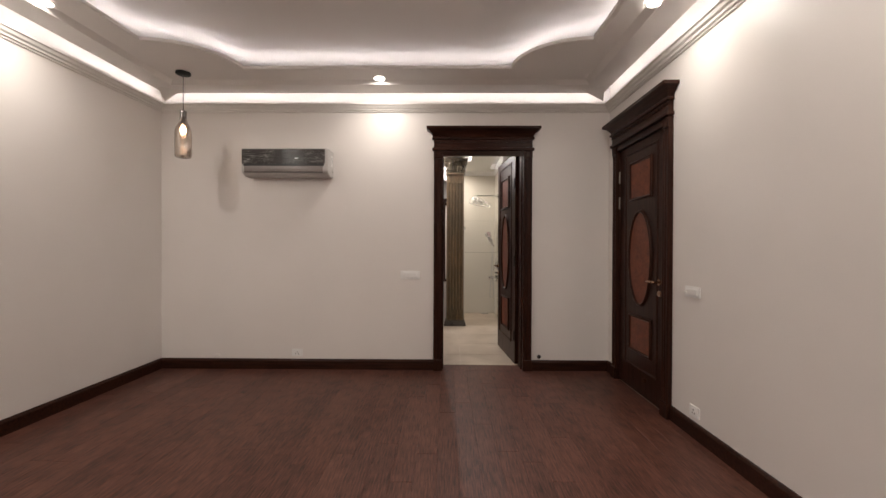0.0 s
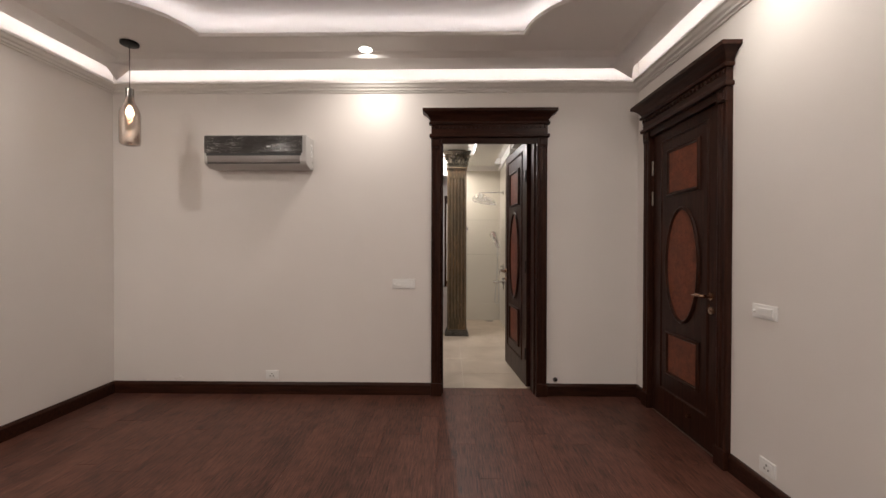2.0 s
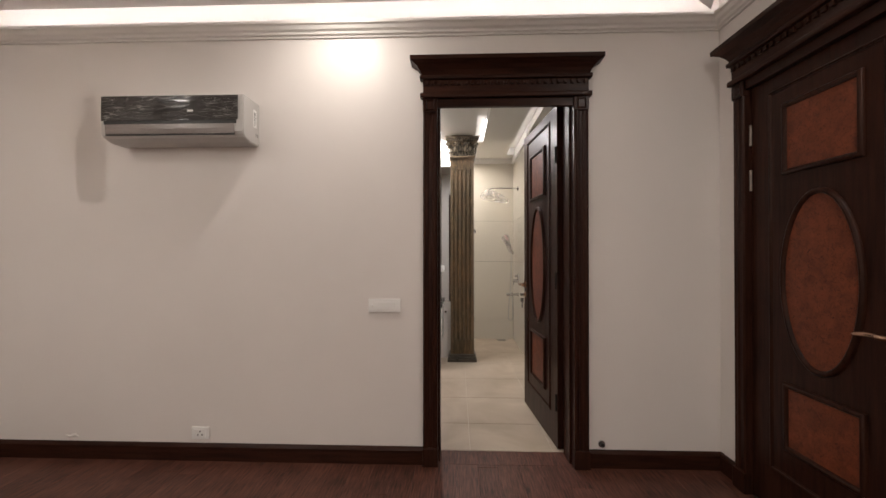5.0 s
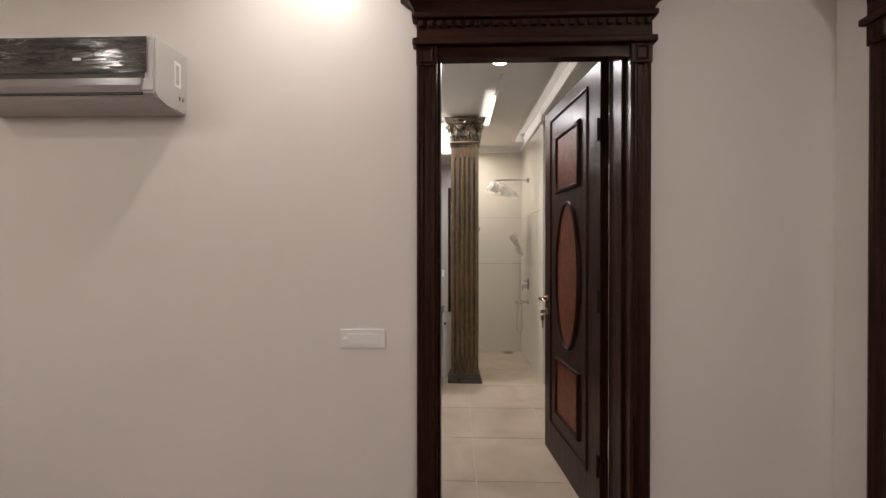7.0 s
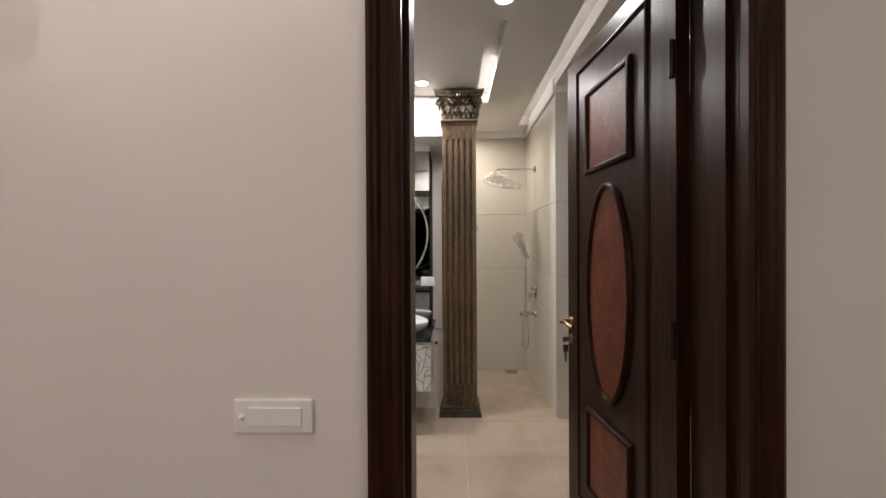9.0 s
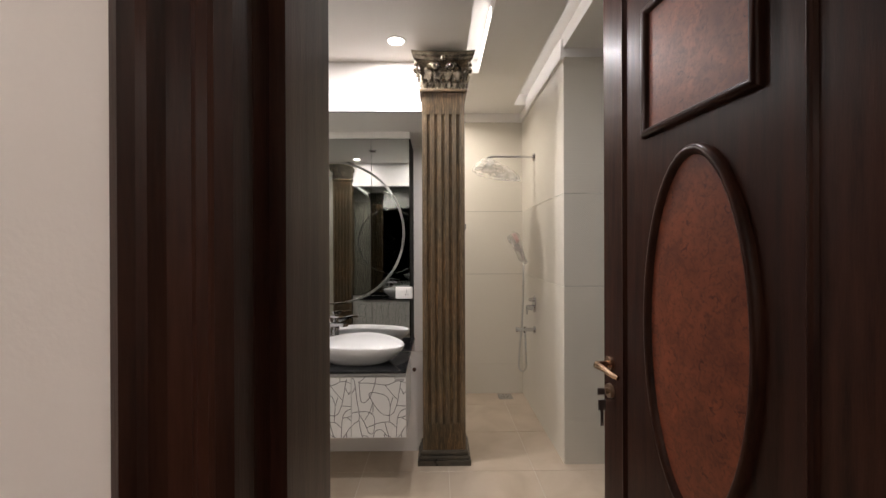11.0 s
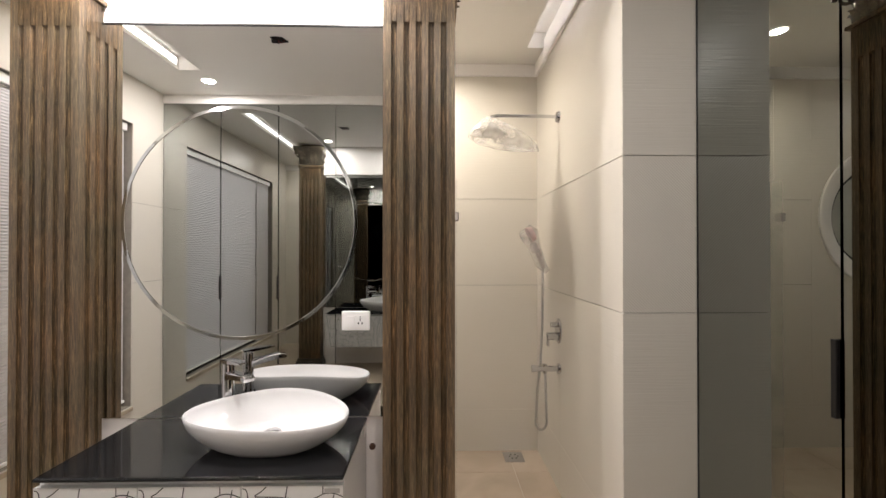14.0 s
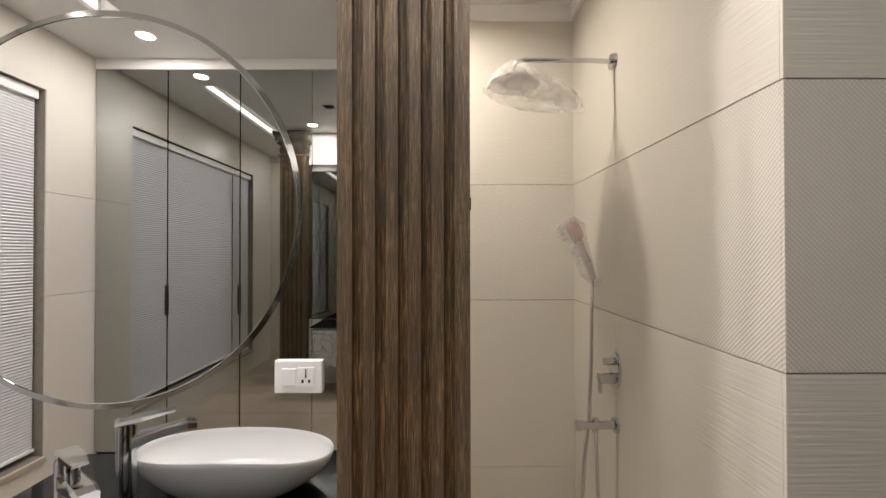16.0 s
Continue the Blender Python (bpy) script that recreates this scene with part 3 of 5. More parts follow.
def casing(parent, w, h, depth, head):
    """Architrave with pilasters and an entablature round an opening from x 0 to w, on a wall face at y 0 that looks to -y; lining through the wall."""
    for x0, sg in ((0, -1), (w, 1)):
        bm = B()
        lo, hi = sorted((x0, x0 + sg * CW))
        prof = [(lo, 0), (lo, -0.030), (lo + 0.010, -0.036), (lo + 0.018, -0.030), (lo + 0.026, -0.030), (lo + 0.034, -0.022), (hi - 0.034, -0.022), (hi - 0.026, -0.030), (hi - 0.018, -0.030), (hi - 0.010, -0.036), (hi, -0.030), (hi, 0)]
        a = [bm.verts.new((x, y, 0.11)) for x, y in prof]
        b = [bm.verts.new((x, y, h - 0.030)) for x, y in prof]
        for i in range(len(prof)):
            j = (i + 1) % len(prof)
            bm.faces.new((a[i], a[j], b[j], b[i]))
        bm.faces.new(a)
        bm.faces.new(b)
        part("pilaster", bm, DARKWOOD, parent)
        bm = B()
        box(bm, lo - 0.004, hi + 0.004, -0.044, -0.001, 0.001, 0.11, 0.004)
        part("plinth_block", bm, DARKWOOD, parent)
        bm = B()
        box(bm, lo - 0.002, hi + 0.002, -0.040, -0.001, h - 0.030, h + 0.05, 0.003)
        ring(bm, xz(lo + 0.014, hi - 0.014, h - 0.022, h + 0.044), 0.012, [(0, 0.0), (0.3, 0.006), (1, 0.001)], -0.040)
        part("capital_block", bm, DARKWOOD, parent)
    x0, x1 = -CW, w + CW
    rows = [("frieze", h - 0.0, h + 0.075, 0.028, 0.0), ("astragal", h + 0.05, h + 0.080, 0.058, 0.018), ("dentil_band", h + 0.080, h + 0.185, 0.040, 0.0), ("astragal", h + 0.160, h + 0.185, 0.062, 0.020)]
    for name, z0, z1, d, over in rows:
        bm = B()
        lo, hi = (x0, x1) if name != "frieze" else (0.0025, w - 0.0025)
        box(bm, lo - over, hi + over, -d, -0.001, z0, z1, 0.010 if name == "astragal" else 0.002)
        part(name, bm, DARKWOOD_H, parent)
    count = 25
    for i in range(count):
        bm = B()
        xc = x0 + (x1 - x0) * (i + 0.5) / count
        box(bm, xc - 0.0095, xc + 0.0095, -0.052, -0.039, h + 0.128, h + 0.152, 0.002)
        part("dentil", bm, DARKWOOD_H, parent)
    # crowning cornice with a hollow curve
    bm = B()
    prof = [(0.045, h + 0.185), (0.052, h + 0.200), (0.060, h + 0.215), (0.078, h + 0.236), (0.100, h + 0.250), (0.112, h + 0.256), (0.112, h + 0.280), (0.0, h + 0.280)]
    rows = []
    for d, z in prof:
        o = max(d - 0.040, 0) if d else 0.072
        rows.append([bm.verts.new(p) for p in ((x0 - o, -0.001, z), (x0 - o, -max(d, 0.001), z), (x1 + o, -max(d, 0.001), z), (x1 + o, -0.001, z))])
    for a, b in zip(rows, rows[1:]):
        for i in range(4):
            bm.faces.new((a[i], a[(i + 1) % 4], b[(i + 1) % 4], b[i]))
    bm.faces.new(rows[0])
    part("crown", bm, DARKWOOD_H, parent)
    # lining
    for lo, hi in ((-0.0285, 0.0), (w, w + 0.0285)):
        bm = B()
        box(bm, lo, hi, 0.001, depth, 0, head + 0.028)
        part("lining", bm, DARKWOOD, parent)
    bm = B()
    box(bm, 0, w, 0.001, depth, head, head + 0.0285)
    part("lining", bm, DARKWOOD_H, parent)


# bathroom door: open inwards, hinged on the far side of the wall
frame_a = thing("door_frame", "dark-stained carved wooden door surround with a dentil cornice", "door frame", (DL, WF, 0), kind="structure")
casing(frame_a, DR - DL, 2.175, TH + 0.012, DH)
bm = B()
for lo, hi in ((0.0, 0.014), (DR - DL - 0.014, DR - DL)):
    box(bm, lo, hi, 0.03, 0.165, 0, DH)
box(bm, 0.014, DR - DL - 0.014, 0.03, 0.165, DH - 0.044, DH)
part("door_stop", bm, DARKWOOD, frame_a)
LEAF_W = 0.815
HX, HY, SWING = DR - 0.006, WF + TH + 0.026, 95.2
door_a = tagged(thing("door_1", "dark wooden door with burl panels, standing open", "door", (HX, HY, 0), turn=SWING), kind="structure")
door_leaf(door_a, LEAF_W, 2.265, faces=(1,), lift=0.032, start=-0.020, slim=0.93, shift=0.006)
handle(door_a, LEAF_W - 0.042, 1.02, 0.042, 1, BRASS, -1, keys=True)
for z in (0.25, 1.05, 1.88):
    bm = B()
    cyl(bm, -0.004, 0.046, z, 0.007, 0.007, 0.11, "z", 12)
    box(bm, -0.002, 0.001, 0.006, 0.044, z + 0.002, z + 0.108)
    part("hinge", bm, BLACKMETAL, door_a)

# bedroom door: shut
frame_b = thing("door_frame", "dark-stained carved wooden door surround with a dentil cornice", "door frame", (WR, RD1, 0), kind="structure", turn=-90)
casing(frame_b, RD1 - RD0, RDH + 0.015, TH, RDH + 0.02)
door_b = tagged(thing("door_2", "shut dark wooden door with an oval burl panel", "door", (WR + 0.004, RD1 - 0.004, 0), turn=-90), kind="structure")
door_leaf(door_b, RD1 - RD0 - 0.008, RDH + 0.017, faces=(0,))
handle(door_b, RD1 - RD0 - 0.10, 0.985, 0.0, -1, BRASS, -1)
bm = B()
cyl(bm, 0.50, 0.0, 0.150, 0.014, 0.012, -0.022, "y", 16)
part("door_stopper", bm, BRASS, door_b, "small round metal stud", True)
for z in (1.62, 1.86):
    bm = B()
    cyl(bm, 0.004, -0.008, z, 0.007, 0.007, 0.11, "z", 12)
    part("hinge", bm, mat("hinge_steel", (0.30, 0.26, 0.22), 0.35, metal=0.9), door_b)

# ---- bedroom things ----
LAMPFACE = emissive("downlight_face", (1.0, 0.93, 0.85), 14.0)


def downlight(x, y, z, watts, colour=(1.0, 0.92, 0.84), beam=180):
    t = thing("downlight", "small round recessed ceiling downlight, switched on", "ceiling light", (x, y, z), group="recessed downlights")
    bm = B()
    lathe(bm, [(0.0465, -0.001), (0.0475, -0.0050), (0.052, -0.0055), (0.059, -0.0035), (0.061, 0.0)], 32)
    part("rim", bm, WHITEPLASTIC, t, "white trim ring", True)
    bm = B()
    lathe(bm, [(0.0, -0.0060), (0.030, -0.0060), (0.0462, -0.0055), (0.0464, -0.001)], 32)
    part("lens", bm, LAMPFACE, t, "glowing round lens")
    disc_lamp("downlight_beam", x, y, z - 0.009, watts * 0.25, colour, beam=beam)
    return t


# only the lamps at y 3.724 and 2.57 show; others added as fill
for x, y, w in ((-0.555, 3.724, 29), (-0.555, -0.80, 58)):
    downlight(x, y, SOF, w)
# those of the long sides sit where the soffit begins to slope
for y, left, right in ((2.57, 34, 27), (1.15, 50, 34), (-0.30, 50, 44)):
    downlight(-2.493, y, SOF - 0.003, left)
    downlight(1.362, y, SOF - 0.014, right)



def bottle_pendant(x, y, z):
    t = thing("pendant_lamp", "bottle-shaped smoked glass pendant lamp, lit, hanging on a cord", "pendant lamp", (x, y, z))
    bm = B()
    lathe(bm, [(0.0, -0.024), (0.050, -0.024), (0.060, -0.018), (0.060, -0.001), (0.0, -0.001)], 32)
    part("canopy", bm, BLACKMETAL, t, "round black ceiling rose", True)
    bm = B()
    cyl(bm, 0, 0, -0.345, 0.003, 0.003, 0.322, "z", 8)
    part("cord", bm, BLACKMETAL, t)
    bm = B()
    lathe(bm, [(0.0, -0.340), (0.020, -0.340), (0.026, -0.345), (0.026, -0.415), (0.0, -0.415)], 24)
    part("cap", bm, mat("dark_chrome", (0.22, 0.21, 0.20), 0.2, metal=1.0), t, "shiny metal cap", True)
    bm = B()
    prof = [(0.027, -0.405), (0.029, -0.430), (0.040, -0.460), (0.056, -0.490), (0.065, -0.520), (0.067, -0.550), (0.067, -0.730), (0.064, -0.750), (0.050, -0.760), (0.025, -0.755)]
    lathe(bm, prof + [(r - 0.003, h + (0.003 if h < -0.74 else 0)) for r, h in reversed(prof)], 40)
    g = part("bottle_shade", bm, glass("smoked_glass", (0.80, 0.74, 0.69), 0.0, 1.45, 0.30), t, "smoky tinted glass bottle", True)
    bm = B()
    lathe(bm, [(0.026 * math.sin(math.pi * i / 12) if i < 9 else 0.0184 - 0.0025 * (i - 9), -0.517 - 0.028 * math.cos(math.pi * i / 12) + (0.008 if i > 9 else 0)) for i in range(12)] + [(0.0, -0.470)], 24)
    part("bulb", bm, emissive("warm_bulb", (1.0, 0.76, 0.50), 75.0), t, "glowing warm bulb", True)
    bm = B()
    cyl(bm, 0, 0, -0.455, 0.015, 0.015, 0.045, "z", 16)
    part("socket", bm, BLACKMETAL, t)
    return t


bottle_pendant(-2.285, 3.602, SOF)


def creased_film():
    """Dark glossy plastic under a thin film: fine creases that wander along it, painted pale for whitened film and
    glints.
    """
    m, t, b = nodes_of("dark_film_wrapped_panel")
    N, L = t.nodes, t.links
    co = N.new("ShaderNodeTexCoord")

    def creases(stretch, scale, swirl, sharp):
        mp = N.new("ShaderNodeMapping")
        mp.inputs["Scale"].default_value = stretch
        L.new(co.outputs["Object"], mp.inputs["Vector"])
        n = N.new("ShaderNodeTexNoise")
        n.inputs["Scale"].default_value, n.inputs["Detail"].default_value, n.inputs["Distortion"].default_value = scale, 3, swirl
        L.new(mp.outputs[0], n.inputs["Vector"])
        a = N.new("ShaderNodeMath")
        a.operation, a.inputs[1].default_value = "SUBTRACT", 0.5
        L.new(n.outputs["Fac"], a.inputs[0])
        k = N.new("ShaderNodeMath")
        k.operation = "ABSOLUTE"
        L.new(a.outputs[0], k.inputs[0])
        r = N.new("ShaderNodeMapRange")
        r.inputs["From Min"].default_value, r.inputs["From Max"].default_value = 0.0, sharp
        r.inputs["To Min"].default_value, r.inputs["To Max"].default_value = 1.0, 0.0
        L.new(k.outputs[0], r.inputs["Value"])
        return r.outputs[0]
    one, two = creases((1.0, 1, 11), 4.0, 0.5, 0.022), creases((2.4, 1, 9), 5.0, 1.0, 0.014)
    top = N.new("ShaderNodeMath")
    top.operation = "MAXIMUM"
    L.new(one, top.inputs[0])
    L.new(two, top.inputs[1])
    fade = N.new("ShaderNodeTexNoise")
    fade.inputs["Scale"].default_value = 6
    L.new(co.outputs["Object"], fade.inputs["Vector"])
    fr = N.new("ShaderNodeMapRange")
    fr.inputs["From Min"].default_value, fr.inputs["From Max"].default_value = 0.42, 0.68
    L.new(fade.outputs["Fac"], fr.inputs["Value"])
    amt = N.new("ShaderNodeMath")
    amt.operation = "MULTIPLY"
    L.new(top.outputs[0], amt.inputs[0])
    L.new(fr.outputs[0], amt.inputs[1])
    # pale crease colour holds the film's whitening and the glints painted on it
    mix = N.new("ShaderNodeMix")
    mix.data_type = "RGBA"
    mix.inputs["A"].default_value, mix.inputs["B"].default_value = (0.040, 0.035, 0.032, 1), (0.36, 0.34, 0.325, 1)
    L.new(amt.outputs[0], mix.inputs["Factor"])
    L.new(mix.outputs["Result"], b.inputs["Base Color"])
    b.inputs["Roughness"].default_value = 0.14
    b.inputs["Specular IOR Level"].default_value = 0.30
    bp = N.new("ShaderNodeBump")
    bp.inputs["Strength"].default_value, bp.inputs["Distance"].default_value = 0.7, 0.002
    L.new(top.outputs[0], bp.inputs["Height"])
    L.new(bp.outputs[0], b.inputs["Normal"])
    return m


def air_conditioner(x0, x1, z0, z1, depth):
    t = thing("air_conditioner", "wall-mounted split air conditioner still in its plastic film", "air conditioner", (x0, WF, z0))
    w, h = x1 - x0, z1 - z0
    wrap = creased_film()
    prof = [(0, 0.02), (0.05, 0.0), (0.62, 0.0), (0.93, 0.07), (1.0, 0.15), (1.0, 0.93), (0.95, 1.0), (0, 1.0)]
    bm = B()
    rows = [[bm.verts.new((x, -0.001 - d * depth, v * h)) for d, v in prof] for x in (0, w)]
    bm.faces.new(rows[0])
    bm.faces.new(rows[1])
    for i in range(len(prof)):
        j = (i + 1) % len(prof)
        bm.faces.new((rows[0][i], rows[0][j], rows[1][j], rows[1][i]))
    bmesh.ops.bevel(bm, geom=[e for e in bm.edges], offset=0.006, segments=2, affect="EDGES")
    part("body", bm, mat("silver_plastic", (0.52, 0.50, 0.48), 0.35, vary=0.02), t, "pale silver plastic casing")
    bm = B()
    # wrapped front panel with creases in the film
    nx, nz = 60, 14
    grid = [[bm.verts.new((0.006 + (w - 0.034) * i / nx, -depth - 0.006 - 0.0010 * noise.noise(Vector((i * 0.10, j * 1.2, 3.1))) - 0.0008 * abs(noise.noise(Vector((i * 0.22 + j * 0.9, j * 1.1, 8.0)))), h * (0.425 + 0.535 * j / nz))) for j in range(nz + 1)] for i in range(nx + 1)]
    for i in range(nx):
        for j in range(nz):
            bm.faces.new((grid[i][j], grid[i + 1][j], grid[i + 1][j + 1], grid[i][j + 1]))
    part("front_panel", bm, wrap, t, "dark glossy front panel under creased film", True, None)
    bm = B()
    hull(bm, [(0.02, h * 0.345), (w - 0.04, h * 0.345), (w - 0.04, h * 0.43), (0.02, h * 0.43)], -depth - 0.003, -depth + 0.03)
    part("slot", bm, BLACKMETAL, t)
    bm = B()
    rows = [[bm.verts.new((x, -depth * d - 0.004, h * v)) for d, v in ((1.005, 0.345), (1.012, 0.24), (1.0, 0.135), (0.97, 0.135), (0.98, 0.24), (0.98, 0.345))] for x in (0.03, w - 0.05)]
    for i in range(6):
        bm.faces.new((rows[0][i], rows[0][(i + 1) % 6], rows[1][(i + 1) % 6], rows[1][i]))
    part("louvre", bm, mat("grey_film", (0.24, 0.205, 0.19), 0.22, bump=0.4, bump_scale=20, stretch=(1, 1, 5)), t, "grey air flap under film")
    bm = B()
    hull(bm, [(0.03, h * 0.105), (w - 0.05, h * 0.105), (w - 0.05, h * 0.130), (0.03, h * 0.130)], -depth - 0.002, -depth + 0.03)
    part("slot", bm, BLACKMETAL, t)
    bm = B()
    box(bm, w + 0.0005, w + 0.002, -depth * 0.42, -depth * 0.22, h * 0.40, h * 0.80)
    st = part("sticker", bm, WHITEPLASTIC, t, "white rating sticker with a bar code")
    bm = B()
    for i in range(9):
        box(bm, w + 0.002, w + 0.0026, -depth * 0.40 + 0.004, -depth * 0.40 + 0.020 + 0.004 * (i % 3), h * (0.44 + 0.035 * i), h * (0.452 + 0.035 * i))
    part("print", bm, INK, st)
    bm = B()
    box(bm, w * 0.62, w * 0.66, -depth - 0.013, -depth - 0.011, h * 0.60, h * 0.64)
    part("badge", bm, WHITEPLASTIC, t, "small pale badge")
    for i in range(2):
        bm = B()
        box(bm, w + 0.0004, w + 0.0012, -depth * (0.26 - i * 0.10), -depth * (0.23 - i * 0.10), h * 0.20, h * 0.27)
        part("vent_slit", bm, BLACKMETAL, t)
    return t


air_conditioner(-1.940, -1.092, 1.946, 2.211, 0.192)


def wall_plate(name, x, z, w, h, kind, at, turn, label):
    """Plate of w x h with its centre at (x, z) of a wall; turn 0 looks to -y."""
    t = thing(name, label, "switch" if kind == "switch" else "socket", at, turn=turn)
    bm = B()
    box(bm, -w / 2, w / 2, -0.010, -0.0005, -h / 2, h / 2, 0.004)
    part("plate", bm, WHITEPLASTIC, t)
    bm = B()
    if kind == "switch":
        box(bm, -w * 0.31, w * 0.36, -0.015, -0.009, -h * 0.27, h * 0.27, 0.002)
        part("rocker", bm, WHITEPLASTIC, t)
        bm = B()
        cyl(bm, -w * 0.40, -0.010, -h * 0.04, 0.008, 0.006, -0.012, "y", 16)
        part("knob", bm, WHITEPLASTIC, t, "", True)
    elif kind == "universal":
        box(bm, -w * 0.32, -w * 0.04, -0.014, -0.009, -h * 0.26, h * 0.26, 0.0015)
        part("rocker", bm, WHITEPLASTIC, t)
        bm = B()
        box(bm, w * 0.0, w * 0.33, -0.0125, -0.009, -h * 0.30, h * 0.30, 0.001)
        part("outlet", bm, WHITEPLASTIC, t)
        for dx, dz, sx, sz in ((0.165, 0.16, 0.022, 0.11), (0.165, 0.03, 0.03, 0.05), (0.10, -0.12, 0.045, 0.055), (0.235, -0.12, 0.045, 0.055)):
            bm = B()
            box(bm, w * (dx - sx / 2), w * (dx + sx / 2), -0.0132, -0.0122, h * (dz - sz * 0.9), h * (dz + sz * 0.9))
            part("pin_hole", bm, INK, t, "black socket hole")
    else:
        box(bm, -w * 0.30, w * 0.30, -0.0125, -0.009, -h * 0.32, h * 0.32, 0.0015)
        part("outlet", bm, WHITEPLASTIC, t)
        for dx, dz in ((0, 0.15), (-0.12, -0.12), (0.12, -0.12)):
            bm = B()
            box(bm, dx * w - 0.004, dx * w + 0.004, -0.0132, -0.0122, dz * h - 0.005, dz * h + 0.005)
            part("pin_hole", bm, mat("grey_hole", (0.2, 0.19, 0.18), 0.6), t)
    return t


wall_plate("light_switch", 0, 0, 0.198, 0.084, "switch", (-0.306, WF, 0.966), 0, "white plastic wall switch plate beside the doorway")
wall_plate("light_switch", 0, 0, 0.160, 0.074, "switch", (WR, 2.732, 0.960), -90, "white plastic wall switch plate beside the dark door")
wall_plate("wall_socket", 0, 0, 0.112, 0.076, "socket", (-1.458, WF, 0.168), 0, "white plastic socket low on the wall")
wall_plate("wall_socket", 0, 0, 0.100, 0.076, "socket", (WR, 2.706, 0.172), -90, "white plastic socket low on the wall")
pipe = thing("pipe_stub", "short capped pipe end sticking out of the wall", "pipe", (1.008, WF, 0.140))
bm = B()
cyl(bm, 0, -0.001, 0, 0.022, 0.020, -0.006, "y", 20)
part("flange", bm, CHROME, pipe, "", True)
bm = B()
cyl(bm, 0, -0.006, 0, 0.013, 0.012, -0.022, "y", 16)
part("plug", bm, BLACKMETAL, pipe, "dark plug", True)

lump = thing("plaster_crust", "small crust of pale plaster on the wall above the skirting", "plaster", (-2.288, WF - 0.001, 0.136))
bm = B()
bmesh.ops.create_icosphere(bm, subdivisions=3, radius=1.0)
for v in bm.verts:
    k = 1 + 0.45 * noise.noise(v.co * 2.3)
    v.co = Vector((v.co.x * 0.040 * k, -abs(v.co.y) * 0.006 * k, v.co.z * 0.010 * k + 0.006 * math.sin(v.co.x * 4)))
part("crust", bm, PAINT, lump, "", True, None)

# ---- bathroom shell ----
bm = B()
box(bm, BL - TH, BR + 0.70, WF + 0.17, BFAR + TH, -0.12, -0.0005)
structure("floor_bathroom", bm, GROUT, "bathroom floor of large beige tiles", "floor")
bm = B()
WY0, WY1, WZ0, WZ1 = 5.250, 7.160, 0.235, 2.335      # window with the blind
for y0, y1, z0, z1 in ((BF, WY0, 0, 3.0), (WY1, BFAR, 0, 3.0), (WY0, WY1, 0, WZ0), (WY0, WY1, WZ1, 3.0)):
    box(bm, BL - TH, BL - 0.008, y0, y1, z0, z1)
structure("wall_bath_west", bm, MORTAR, "bathroom window wall clad in cream tiles", "wall")
RWX, RWZ, RWR = -0.965, 1.625, 0.50              # round window
bm = B()
for x0, x1, z0, z1 in ((BL - TH, RWX - 0.56, 0, 3.0), (RWX + 0.56, BR + 0.7, 0, 3.0), (RWX - 0.56, RWX + 0.56, 0, RWZ - 0.56), (RWX - 0.56, RWX + 0.56, RWZ + 0.56, 3.0)):
    box(bm, x0, x1, BFAR + 0.008, BFAR + TH, z0, z1)
structure("wall_bath_north", bm, MORTAR, "shower wall clad in cream tiles", "wall")
bm = B()
box(bm, SHX + 0.008, BR + 0.7, PIER + 0.008, BFAR + 0.008, 0, 3.0)
structure("wall_bath_pier", bm, MORTAR, "tiled pier beside the shower", "wall")
bm = B()
box(bm, BR + 0.60, BR + 0.7, BF, PIER + 0.008, 0, 3.0)
structure("wall_bath_east", bm, PAINT, "wall behind the mirrored wardrobe", "wall")
bm = B()
box(bm, BL - TH, BR + 0.7, BF - 0.002, BFAR + TH, CEIL + 0.16, CEIL + 0.26)
structure("ceiling_bath_upper", bm, BATHCEIL, "upper ceiling above the light slots", "ceiling")
# lower ceiling with two long light slots
SLOTS = ((0.352, 0.466, 5.445, 6.76), (-1.575, -1.42, 5.375, 7.40), (0.846, 0.971, BF + 0.25, 7.420))
bm = B()
loops = loop_fill(bm, [rect(BL, BR + 0.65, BF, BFAR)] + [rect(*q) for q in SLOTS], CEIL)
for q in loops[1:]:
    up = [bm.verts.new((v.co.x, v.co.y, CEIL + 0.10)) for v in q]
    for i in range(4):
        bm.faces.new((q[i], q[(i + 1) % 4], up[(i + 1) % 4], up[i]))
    bm.faces.new(up)
structure("ceiling_bath", bm, BATHCEIL, "white bathroom ceiling with narrow light slots", "ceiling")
SLOT_LED = emissive("slot_led", (1.0, 0.95, 0.93), 4.0)
LIP_LED = emissive("recess_led", (1.0, 0.93, 0.92), 5.5)
for k, (x0, x1, y0, y1) in enumerate(SLOTS[:2]):
    xa = x0 + 0.001 if k else x1 - 0.006
    bm = B()
    box(bm, xa, xa + 0.005, y0 + (0.03 if k else 0.62), y1 - 0.01, CEIL + 0.030, CEIL + 0.070)
    tagged(part("light_strip", bm, SLOT_LED if k else LIP_LED), "white LED strip inside the ceiling slot", "light strip")
COOL = (1.0, 0.943, 0.938)
for x, y, w, tone, beam in ((0.418, 5.24, 42, COOL, 172), (-0.093, 6.30, 66, COOL, 180), (-1.00, 6.30, 56, COOL, 180), (-1.46, 5.20, 34, COOL, 180), (0.24, 7.19, 47, (1.0, 0.905, 0.80), 160), (-1.46, 7.19, 28, COOL, 180)):
    downlight(x, y, CEIL, w, tone, beam)

# partition that carries the vanity mirror
bm = B()
box(bm, -1.30, 0.26, MIR + 0.006, MIR + 0.12, 0, CEIL)
